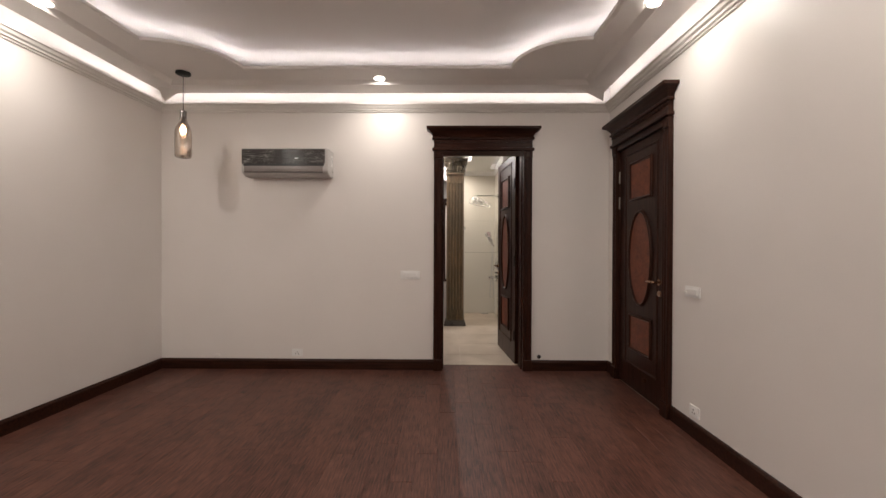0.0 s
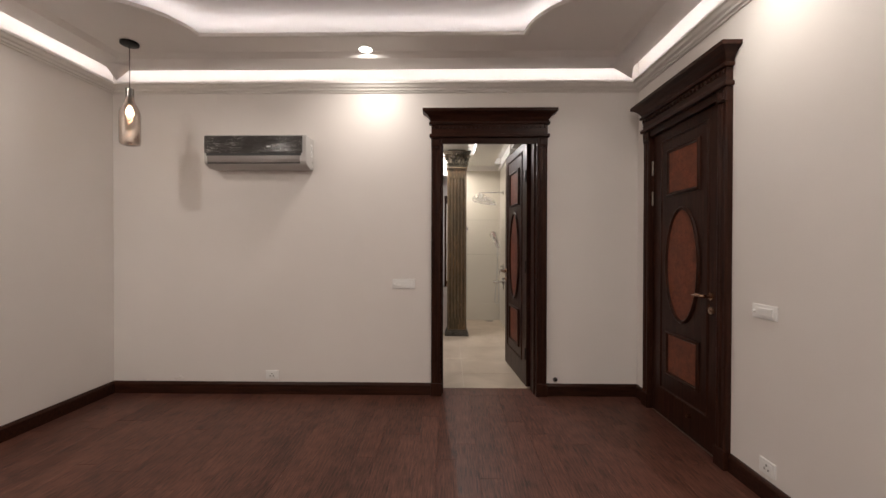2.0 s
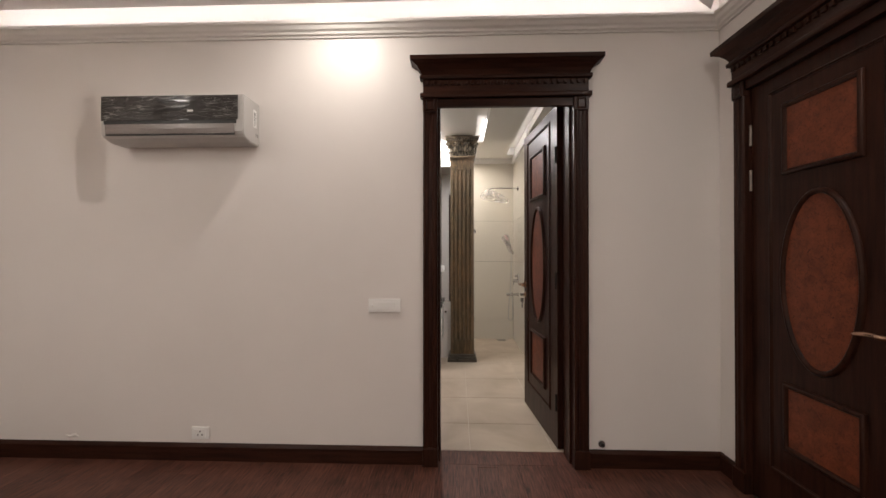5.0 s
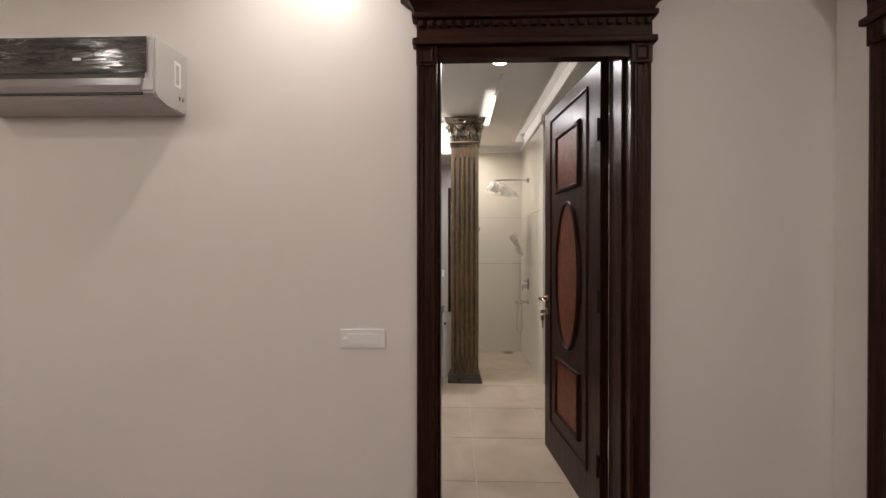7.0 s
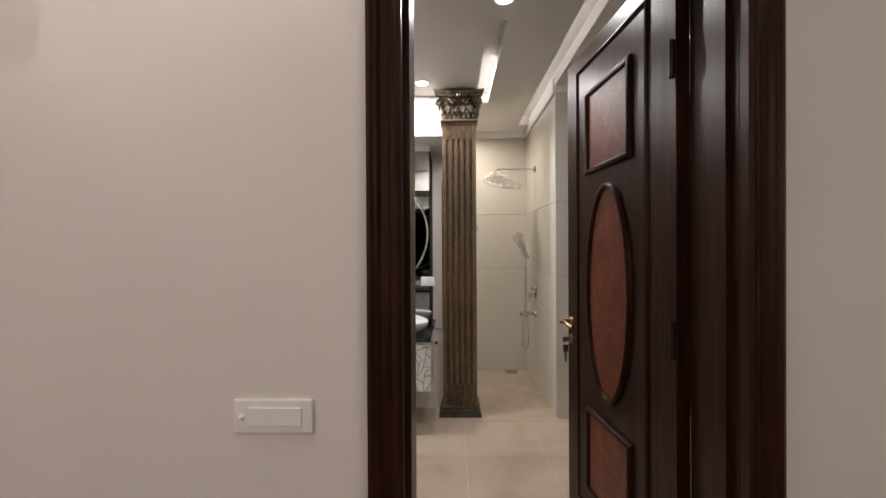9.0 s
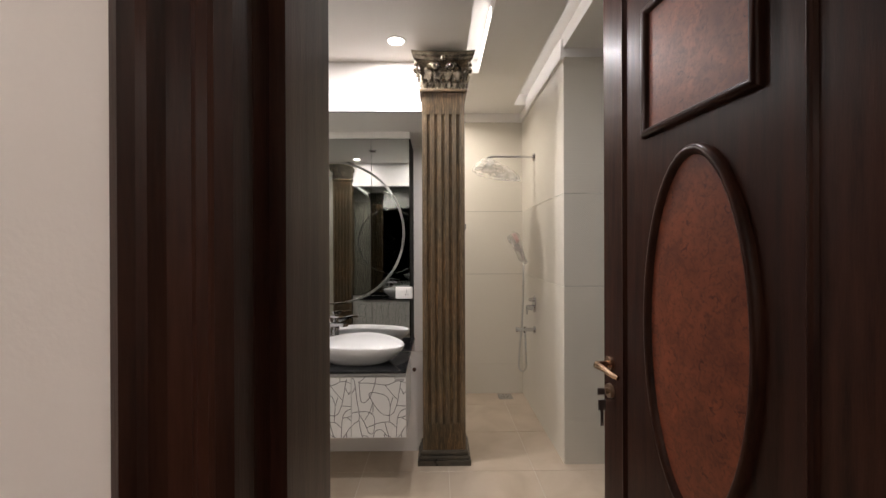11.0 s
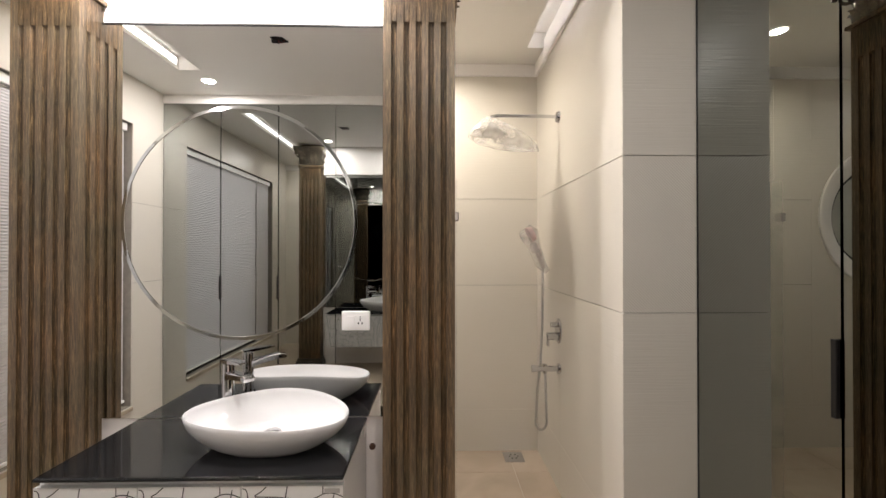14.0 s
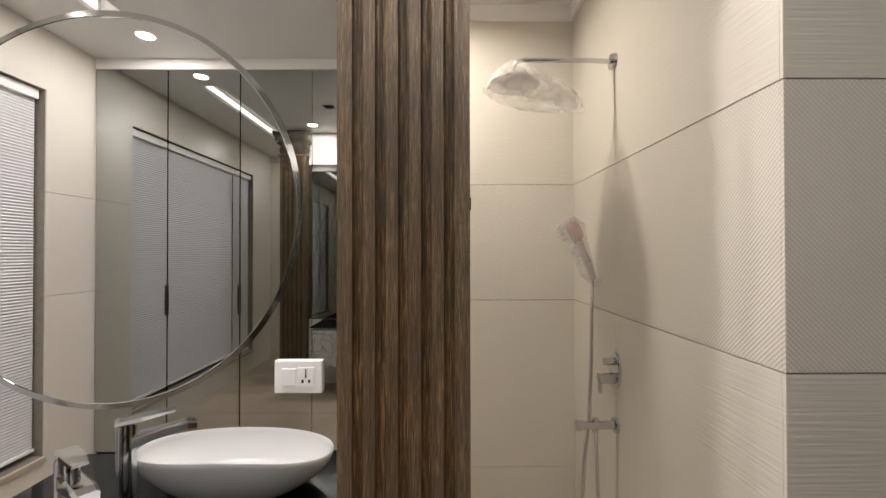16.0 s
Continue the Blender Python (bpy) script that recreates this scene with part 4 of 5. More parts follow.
structure("wall_bath_partition", bm, PAINT, "white partition wall behind the vanity", "wall")

# white plaster band round the shower corner and over the pier; above it the ceiling opens into a lit cove
def band(path, profile):
    bm = B()
    sweep(bm, path, profile, closed=False)
    structure("cornice_bath", bm, BAND, "smooth white plaster band under the bathroom ceiling", "cornice")


band([(SHX - 0.0005, PIER + 0.001, 0), (SHX - 0.0005, 7.419, 0)], [(0.0, 2.612), (-0.014, 2.612), (-0.018, 2.620), (-0.018, CEIL + 0.06), (0.0, CEIL + 0.06)])
band([(SHX - 0.0005, 7.4195, 0), (SHX - 0.0005, BFAR - 0.0005, 0), (BL + 0.001, BFAR - 0.0005, 0)], [(0.0, 2.602), (-0.018, 2.602), (-0.022, 2.607), (-0.022, CEIL - 0.0005), (0.0, CEIL - 0.0005)])
band([(BR + 0.02, PIER - 0.0005, 0), (SHX - 0.018, PIER - 0.0005, 0)], [(0.0, 2.625), (0.012, 2.625), (0.014, 2.630), (0.014, CEIL - 0.0005), (0.0, CEIL - 0.0005)])
bm = B()
box(bm, 0.8468, 0.8508, BF + 0.27, 7.40, CEIL + 0.034, CEIL + 0.050)
tagged(part("light_strip", bm, LIP_LED), "white LED strip along the ceiling cove beside the shower", "light strip")

# ---- columns ----


def fluted_section(w, depth, n=5, per=6):
    """Square section with n round flutes on each side, as (x, y, share) about its middle, counter-clockwise."""
    pts = []
    h = w / 2
    margin = w * 0.07
    pitch = (w - 2 * margin) / n
    for side in range(4):
        a = side * math.pi / 2
        ca, sa = math.cos(a), math.sin(a)
        line = [(-h, -h)]
        for k in range(n):
            c = -h + margin + pitch * (k + 0.5)
            r = pitch * 0.235
            line.append((c - r * 1.06, -h))
            for i in range(per + 1):
                b = math.pi * i / per
                line.append((c - r * math.cos(b), -h + depth * (0.5 + 0.5 * math.sin(b))))
            line.append((c + r * 1.06, -h))
        for x, y in line:
            pts.append((x * ca - y * sa, x * sa + y * ca))
    return pts


def acanthus(bm, base, out, up, width, height, curl):
    """A curled leaf: a ribbed tongue that bends outwards at its tip."""
    base, out, up = Vector(base), Vector(out).normalized(), Vector(up)
    side = up.cross(out).normalized()
    rows = []
    for i in range(8):
        t = i / 7
        ang = max(0, t - 0.45) / 0.55 * 2.3
        c = base + up * (height * (t if t < 0.45 else 0.45 + 0.40 * math.sin(ang) / 1.6)) + out * (curl * (t * 0.25 + (1 - math.cos(ang)) * 0.5))
        wd = width * (0.62 + 0.5 * math.sin(math.pi * min(t * 1.1, 1))) * (1 - 0.45 * max(0, t - 0.6) / 0.4)
        row = []
        for j in range(7):
            u = (j - 3) / 3
            lobe = 1 + 0.08 * (1 if i % 2 else -1) * abs(u)
            row.append(bm.verts.new(c + side * (u * wd / 2 * lobe) + out * (0.008 * (1 - u * u) + (0.004 if j % 2 else 0))))
        rows.append(row)
    for a, b in zip(rows, rows[1:]):
        for j in range(6):
            bm.faces.new((a[j], a[j + 1], b[j + 1], b[j]))


def scroll(bm, centre, out, side, r):
    """A volute: a tapering tube wound up."""
    centre, out, side = Vector(centre), Vector(out).normalized(), Vector(side).normalized()
    pts, rad = [], []
    for i in range(34):
        a = i / 33 * 3.6 * math.pi
        k = r * (1 - i / 40)
        pts.append(centre + out * (k * math.cos(a)) + Vector((0, 0, 1)) * (k * math.sin(a)) + side * (0.010 * i / 33))
        rad.append(0.011 * (1 - i / 55))
    tube(bm, pts, rad, 8)


def column(x, y):
    """Square fluted column of 0.28 m with a leafy capital; (x, y) is its middle."""
    t = thing("column", "square fluted column in antique brown bronze paint with leafy capital", "column", (x, y, 0), group="columns beside the vanity")
    w = 0.276
    h = w / 2
    bm = B()
    box(bm, -0.172, 0.172, -0.172, 0.172, 0.0, 0.035, 0.004)
    box(bm, -0.164, 0.164, -0.164, 0.164, 0.0351, 0.060, 0.008)
    box(bm, -0.154, 0.154, -0.154, 0.154, 0.0601, 0.090, 0.010)
    part("base", bm, mat("dark_bronze_paint", (0.030, 0.026, 0.020), 0.3, scale=12, colour2=(0.08, 0.065, 0.045), coat=0.2), t, "stepped dark base")
    sec = fluted_section(w, 0.0085)
    flat = fluted_section(w, 0.0001)
    bm = B()
    levels = [(0.090, 0), (0.255, 0), (0.258, 0.45), (0.264, 0.80), (0.274, 1), (2.240, 1), (2.252, 0.80), (2.259, 0.45), (2.263, 0), (2.405, 0)]
    rows = [[bm.verts.new((a[0] * (1 - k) + b[0] * k, a[1] * (1 - k) + b[1] * k, z)) for a, b in zip(flat, sec)] for z, k in levels]
    n = len(sec)
    for a, b in zip(rows, rows[1:]):
        for i in range(n):
            j = (i + 1) % n
            bm.faces.new((a[i], a[j], b[j], b[i]))
    part("shaft", bm, COLUMN, t, "fluted shaft with worn bronze streaks", True, 35)
    bm = B()
    box(bm, -h - 0.016, h + 0.016, -h - 0.016, h + 0.016, 2.405, 2.424, 0.005)
    part("neck_ring", bm, COLUMN, t)
    bm = B()
    # bell of the capital and its top slab
    rows = [[bm.verts.new((sx * q, sy * q, z)) for sx, sy in ((-1, -1), (1, -1), (1, 1), (-1, 1))] for q, z in ((h - 0.010, 2.424), (h - 0.006, 2.51), (h + 0.012, 2.56), (h + 0.040, 2.594))]
    for a, b in zip(rows, rows[1:]):
        for i in range(4):
            bm.faces.new((a[i], a[(i + 1) % 4], b[(i + 1) % 4], b[i]))
    part("bell", bm, CAPITAL, t)
    bm = B()
    n = 9
    rows = []
    for z, g in ((2.590, 0.040), (2.602, 0.052), (2.618, 0.056), (2.632, 0.062), (2.650, 0.066)):
        ringp = []
        for s in range(4):
            a = s * math.pi / 2
            for i in range(n):
                u = -1 + 2 * i / n
                q = h + g
                ax, ay = u * q, -(q - 0.030 * (1 - u * u))
                ringp.append(bm.verts.new((ax * math.cos(a) - ay * math.sin(a), ax * math.sin(a) + ay * math.cos(a), z)))
        rows.append(ringp)
    for a, b in zip(rows, rows[1:]):
        for i in range(len(a)):
            bm.faces.new((a[i], a[(i + 1) % len(a)], b[(i + 1) % len(a)], b[i]))
    bm.faces.new(rows[0])
    bm.faces.new(rows[-1])
    box(bm, -h + 0.01, h - 0.01, -h + 0.01, h - 0.01, 2.6505, CEIL - 0.001)
    part("abacus", bm, CAPITAL, t, "hollow-sided top slab")
    for s in range(4):
        a = s * math.pi / 2
        out = Vector((math.sin(a), -math.cos(a), 0))
        side = Vector((math.cos(a), math.sin(a), 0))
        for k in range(7):
            bm = B()
            acanthus(bm, out * (h - 0.004) + side * (w * (k - 3) * 0.142) + Vector((0, 0, 2.424)), out, (0, 0, 1), 0.036, 0.085, 0.026)
            part("leaf", bm, CAPITAL, t, "", True, None)
        for k in range(4):
            bm = B()
            acanthus(bm, out * (h - 0.002) + side * (w * (k - 1.5) * 0.225) + Vector((0, 0, 2.482)), out, (0, 0, 1), 0.058, 0.110, 0.036)
            part("leaf", bm, CAPITAL, t, "", True, None)
        for k in (-1, 1):
            bm = B()
            scroll(bm, out * (h + 0.022) + side * (0.052 * k) + Vector((0, 0, 2.566)), side * k, out, 0.030)
            part("volute", bm, CAPITAL, t, "", True, None)
        d = (out + side).normalized()
        bm = B()
        scroll(bm, d * (h * 1.414 + 0.010) + Vector((0, 0, 2.558)), d, d.cross(Vector((0, 0, 1))), 0.044)
        part("corner_volute", bm, CAPITAL, t, "", True, None)
        bm = B()
        bmesh.ops.create_uvsphere(bm, u_segments=12, v_segments=8, radius=0.020, matrix=Matrix.Translation(out * (h + 0.045) + Vector((0, 0, 2.606))))
        part("rosette", bm, CAPITAL, t, "", True, None)
    return t


COLY = 6.414 + 0.138
col = column(0.198, COLY)
copy_thing(col, pose(-1.260, 6.466 + 0.1325, 0) @ Matrix.Diagonal((0.96, 0.96, 1, 1)))

# ---- vanity ----
van = thing("vanity_cabinet", "wall-hung white vanity cabinet with black line-patterned doors", "cabinet", (-0.982, 6.147, 0.296))
VW, VD, VH = 0.956, MIR - 6.147 - 0.002, 0.377
bm = B()
box(bm, 0.002, VW - 0.002, 0.020, VD, 0, VH, 0.002)
part("body", bm, LACQUER, van, "white lacquered carcass")


def door_print(parent, w, h):
    """Curved crackle lines printed on a door face."""
    def stroke(pts):
        # smooth line through a few points, as a flat ribbon
        P = [Vector((u * w, 0, v * h)) for u, v in pts]
        res = []
        for i in range(len(P) - 1):
            a, b, c, d = P[max(i - 1, 0)], P[i], P[i + 1], P[min(i + 2, len(P) - 1)]
            for k in range(7):
                t = k / 7
                res.append(0.5 * ((2 * b) + (c - a) * t + (2 * a - 5 * b + 4 * c - d) * t * t + (3 * b - a - 3 * c + d) * t ** 3))
        res.append(P[-1])
        bm = B()
        prev = None
        for i, p in enumerate(res):
            d = (res[min(i + 1, len(res) - 1)] - res[max(i - 1, 0)]).normalized()
            sd = Vector((-d.z, 0, d.x)) * 0.0017
            q = []
            for m in (p + sd, p - sd):
                q.append(bm.verts.new((min(max(m.x, 0.001), w - 0.001), -0.0006, min(max(m.z, 0.001), h - 0.001))))
            if prev:
                bm.faces.new((prev[0], prev[1], q[1], q[0]))
            prev = q
        part("print_line", bm, INK, parent)
    stroke([(0.01, 0.98), (0.05, 0.96), (0.07, 0.85), (0.10, 0.62), (0.14, 0.40), (0.13, 0.29), (0.07, 0.25), (0.01, 0.21)])
    stroke([(0.25, 1.00), (0.19, 0.95), (0.14, 0.91), (0.37, 0.90), (0.62, 0.87), (0.72, 0.89), (0.82, 0.93), (0.91, 0.93), (1.00, 0.90)])
    stroke([(0.14, 0.91), (0.15, 0.78), (0.17, 0.62), (0.22, 0.58), (0.28, 0.61), (0.35, 0.69), (0.42, 0.86), (0.45, 1.00)])
    stroke([(0.35, 0.68), (0.32, 0.70), (0.33, 0.73), (0.37, 0.75), (0.51, 0.73), (0.64, 0.69), (0.69, 0.60), (0.71, 0.52), (0.70, 0.39), (0.69, 0.27)])
    stroke([(0.33, 0.68), (0.42, 0.54), (0.54, 0.41), (0.65, 0.37), (0.75, 0.39), (0.81, 0.49), (0.85, 0.62), (0.89, 0.83), (0.92, 0.97)])
    stroke([(0.62, 0.87), (0.71, 0.76), (0.84, 0.63)])
    stroke([(0.76, 0.67), (0.71, 0.52)])
    stroke([(0.80, 1.00), (0.80, 0.92)])
    stroke([(0.90, 0.82), (0.93, 0.77), (0.96, 0.72)])
    stroke([(1.00, 0.77), (0.95, 0.71)])
    stroke([(0.83, 0.53), (1.00, 0.52)])
    stroke([(0.01, 0.41), (0.11, 0.43), (0.28, 0.43), (0.38, 0.39), (0.42, 0.31), (0.42, 0.20), (0.40, 0.08), (0.35, 0.07), (0.31, 0.09), (0.23, 0.26), (0.14, 0.39)])
    stroke([(0.39, 0.58), (0.34, 0.44), (0.24, 0.29)])
    stroke([(0.40, 0.57), (0.39, 0.41)])
    stroke([(0.27, 0.17), (0.37, 0.20), (0.48, 0.24), (0.62, 0.26), (0.72, 0.25), (0.82, 0.17)])
    stroke([(1.00, 0.48), (0.91, 0.44), (0.85, 0.35), (0.83, 0.20), (0.82, 0.01)])
    stroke([(0.84, 0.33), (0.93, 0.34), (1.00, 0.36)])
    stroke([(0.93, 0.33), (1.00, 0.29)])
    stroke([(0.61, 0.26), (0.65, 0.12), (0.69, 0.01)])
    stroke([(0.40, 0.01), (0.42, 0.08), (0.48, 0.13), (0.57, 0.12), (0.64, 0.04), (0.72, 0.01)])
    stroke([(0.14, 0.29), (0.16, 0.15), (0.20, 0.01)])
    stroke([(0.20, 0.04), (0.27, 0.03), (0.31, 0.01)])
    stroke([(0.59, 0.07), (0.61, 0.01)])
    stroke([(0.86, 0.01), (0.91, 0.07), (0.96, 0.15), (1.00, 0.18)])
    stroke([(0.91, 0.06), (0.92, 0.01)])
    stroke([(0.07, 0.83), (0.04, 0.78), (0.00, 0.72)])


for k in range(3):
    w = VW / 3
    d = new("door")
    d.parent = van
    d.location = (k * w + 0.0015, 0, 0.002)
    bm = B()
    box(bm, 0, w - 0.003, 0, 0.018, 0, VH - 0.025, 0.001)
    part("door_panel", bm, LACQUER, d)
    door_print(d, w - 0.003, VH - 0.025)
bm = B()
box(bm, VW - 0.060, VW - 0.012, -0.0014, -0.0002, VH - 0.046, VH - 0.032)
part("badge", bm, mat("grey_badge", (0.42, 0.40, 0.39), 0.4), van, "small grey badge")

top = thing("worktop", "polished black granite vanity worktop", "worktop", (-0.970, 6.137, 0.673))
bm = B()
box(bm, 0, 0.945, 0, MIR - 6.137 - 0.001, 0, 0.014, 0.003)
part("slab", bm, GRANITE, top)
bm = B()
cyl(bm, 0.002, 0.0005, 0.007, 0.0066, 0.0066, 0.941, "x", 14)
part("rounded_edge", bm, GRANITE, top, "polished rounded front edge", True)

# vessel basin, egg-shaped with a rim that dips to the front
bs = thing("wash_basin", "white ceramic egg-shaped vessel basin on the worktop", "basin", (-0.342, 6.338, 0.687))


def basin_point(a, k, wall):
    """Rim angle a, height share k (0 foot, 1 rim), inner or outer skin."""
    ca, sa = math.cos(a), math.sin(a)
    r = 1 / (abs(ca) ** 2.15 + abs(sa) ** 2.15) ** (1 / 2.15)
    egg = 1 + 0.05 * ca
    rx, ry = 0.289 * r, (0.160 if sa > 0 else 0.148) * r * egg
    rim = 0.112 - 0.009 * ca + 0.037 * math.exp(-(((a + 1.6) % (2 * math.pi) - 1.6 - 1.42) / 0.85) ** 2)
    grow = 0.60 + 0.40 * math.sin(min(k, 1) * math.pi / 2) ** 0.9
    x, y, z = ca * rx * grow, sa * ry * grow, rim * k
    if wall:
        g = max(grow - 0.024, 0.0)
        return (ca * (rx * g), sa * ry * g, 0.012 + (rim - 0.012) * k)
    return (x, y, z)


bm = B()
SEG = 72
prof = [(k / 9, 0) for k in range(10)] + [(1.012, 2)] + [(k / 9, 1) for k in range(9, 0, -1)]
rows = []
for k, wl in prof:
    row = []
    for i in range(SEG):
        a = 2 * math.pi * i / SEG
        if wl == 2:
            p, q = Vector(basin_point(a, 1, 0)), Vector(basin_point(a, 1, 1))
            c = (p + q) / 2 + Vector((0, 0, 0.003))
        else:
            c = Vector(basin_point(a, k, wl))
        row.append(bm.verts.new(c))
    rows.append(row)
for sc in (0.7, 0.35):
    rows.append([bm.verts.new((v.co.x * sc, v.co.y * sc, 0.016 + (v.co.z - 0.016) * sc * 0.6)) for v in rows[18]])
for a, b in zip(rows, rows[1:]):
    for i in range(SEG):
        j = (i + 1) % SEG
        bm.faces.new((a[i], a[j], b[j], b[i]))
bm.faces.new(rows[0])
bm.faces.new(rows[-1])
part("bowl", bm, CERAMIC, bs, "", True, 70)
bm = B()
lathe(bm, [(0.0, 0.046), (0.024, 0.045), (0.031, 0.040), (0.033, 0.032), (0.033, 0.016)], 28, x=0.010, y=0.020)
part("waste_cap", bm, CHROME, bs, "round chrome waste cap", True)

# tall mixer tap beside the basin
tp = thing("basin_tap", "tall chrome single-lever basin mixer tap", "tap", (-0.560, 6.490, 0.687))
bm = B()
lathe(bm, [(0.0, 0.0), (0.027, 0.0), (0.027, 0.005), (0.0225, 0.008), (0.0225, 0.245), (0.020, 0.252), (0.0, 0.252)], 28)
part("body", bm, CHROME, tp, "", True)
bm = B()
rows = []
for d, z, hw, hh in ((0.0, 0.206, 0.020, 0.018), (0.06, 0.214, 0.021, 0.012), (0.136, 0.222, 0.022, 0.010), (0.158, 0.217, 0.021, 0.009)):
    dx, dy = d * 0.80, -d * 0.60
    nx, ny = 0.60, 0.80
    rows.append([bm.verts.new((dx + nx * hw * s, dy + ny * hw * s, z + hh * v)) for s, v in ((-1, -1), (1, -1), (1, 0.6), (0.7, 1), (-0.7, 1), (-1, 0.6))])
for a, b in zip(rows, rows[1:]):
    for i in range(6):
        bm.faces.new((a[i], a[(i + 1) % 6], b[(i + 1) % 6], b[i]))
bm.faces.new(rows[0])
bm.faces.new(rows[-1])
part("spout", bm, CHROME, tp, "flat spout")
bm = B()
rows = []
for d, z, hw, hh in ((-0.024, 0.261, 0.019, 0.004), (0.03, 0.264, 0.021, 0.006), (0.108, 0.267, 0.014, 0.003)):
    dx, dy = d * 0.80, -d * 0.60
    rows.append([bm.verts.new((dx + 0.60 * hw * s, dy + 0.80 * hw * s, z + hh * v)) for s, v in ((-1, -1), (1, -1), (1, 1), (-1, 1))])
for a, b in zip(rows, rows[1:]):
    for i in range(4):
        bm.faces.new((a[i], a[(i + 1) % 4], b[(i + 1) % 4], b[i]))
bm.faces.new(rows[0])
bm.faces.new(rows[-1])
part("lever", bm, CHROME, tp, "flat lever")

# vanity mirror with a bevelled ring cut into it
mr = thing("mirror", "large clear wall mirror above the vanity worktop", "mirror", (0, MIR, 0))
bm = B()
box(bm, -1.150, 0.075, -0.0005, 0.0055, 0.690, 2.328)
part("pane", bm, MIRROR, mr)
bm = B()
N = 96
rows = []
for r, d in ((0.4760, 0.0008), (0.4775, 0.0018), (0.4915, 0.0009)):
    rows.append([bm.verts.new((-0.557 + r * math.cos(2 * math.pi * i / N), -d, 1.503 + r * math.sin(2 * math.pi * i / N))) for i in range(N)])
for a, b in zip(rows, rows[1:]):
    for i in range(N):
        bm.faces.new((a[i], a[(i + 1) % N], b[(i + 1) % N], b[i]))
part("bevel_ring", bm, tinted_mirror("cut_edge", (0.60, 0.615, 0.60), 0.08), mr, "bright bevelled ring")
bm = B()
box(bm, -1.150, 0.075, -0.004, 0.0055, 2.329, 2.336)
part("edge_strip", bm, BLACKMETAL, mr, "thin dark top edge")
wall_plate("wall_socket", 0, 0, 0.117, 0.080, "universal", (-0.072, MIR - 0.001, 1.092), 0, "white plastic socket and switch plate on the mirror")

outlet = thing("pipe_outlet", "small rusty capped pipe outlet in the white wall", "pipe", (-0.004, MIR + 0.006, 0.562))
bm = B()
cyl(bm, 0, -0.0005, 0, 0.014, 0.012, -0.008, "y", 18)
part("cap", bm, mat("rusty_cap", (0.10, 0.045, 0.025), 0.6, vary=0.2, scale=60), outlet, "", True)

# ---- shower fittings ----
sh = thing("rain_shower", "chrome rain shower head still wrapped in clear plastic", "shower head", (SHX, 7.175, 2.158))
bm = B()
cyl(bm, -0.001, 0, 0, 0.034, 0.030, -0.012, "x", 28)
part("flange", bm, CHROME, sh, "", True)
bm = B()
tube(bm, [(-0.010, 0, 0), (-0.10, 0, 0.004), (-0.25, 0, 0.004), (-0.36, 0, 0.004), (-0.392, 0, -0.004), (-0.40, 0, -0.030), (-0.40, 0, -0.050)], 0.0095, 14)
part("arm", bm, CHROME, sh, "slim wall arm", True)
bm = B()
lathe(bm, [(0.0, -0.045), (0.018, -0.046), (0.030, -0.058), (0.075, -0.078), (0.098, -0.088), (0.100, -0.098), (0.0, -0.100)], 36, x=-0.40)
part("head", bm, CHROME, sh, "round chrome head", True)
bm = B()
rows = []
for i in range(13):
    t = i / 12
    z = -0.005 - 0.150 * t
    row = []
    for j in range(36):
        a = 2 * math.pi * j / 36
        r = 0.030 + 0.095 * math.sin(min(t * 1.25, 1) * math.pi / 2) - 0.055 * max(0, t - 0.72) / 0.28
        r *= 1 + 0.16 * noise.noise(Vector((math.cos(a) * 2.2, math.sin(a) * 2.2, t * 2.6)))
        sag = 0.21 * max(0, math.cos(a)) ** 2 * t
        row.append(bm.verts.new((-0.40 + (r + sag) * math.cos(a), r * math.sin(a), z - 0.045 * max(0, math.cos(a)) * t)))
    rows.append(row)
for a, b in zip(rows, rows[1:]):
    for j in range(36):
        bm.faces.new((a[j], a[(j + 1) % 36], b[(j + 1) % 36], b[j]))
bm.faces.new(rows[-1])
part("plastic_bag", bm, film("clear_plastic", (0.84, 0.82, 0.78), 0.28, 0.16), sh, "crumpled clear plastic bag", True, None)

vl = thing("shower_valve", "round chrome shower mixer valve with a lever", "shower valve", (SHX, 7.168, 0.915))
bm = B()
rows = []
for d, g in ((-0.001, 1.0), (-0.008, 1.0), (-0.012, 0.94)):
    rows.append([bm.verts.new((d, 0.046 * g * math.cos(2 * math.pi * i / 36), 0.072 * g * math.sin(2 * math.pi * i / 36) + 0.012)) for i in range(36)])
for a, b in zip(rows, rows[1:]):
    for i in range(36):
        bm.faces.new((a[i], a[(i + 1) % 36], b[(i + 1) % 36], b[i]))
bm.faces.new(rows[-1])
part("plate", bm, CHROME, vl, "", True)
for dz, r, ln in ((-0.018, 0.024, 0.060), (0.048, 0.016, 0.040)):
    bm = B()
    cyl(bm, -0.011, 0, dz, r, r * 0.9, -ln, "x", 24)
    part("knob", bm, CHROME, vl, "", True)
bm = B()
box(bm, -0.073, -0.060, -0.010, 0.010, -0.075, -0.012, 0.003)
part("lever", bm, CHROME, vl)

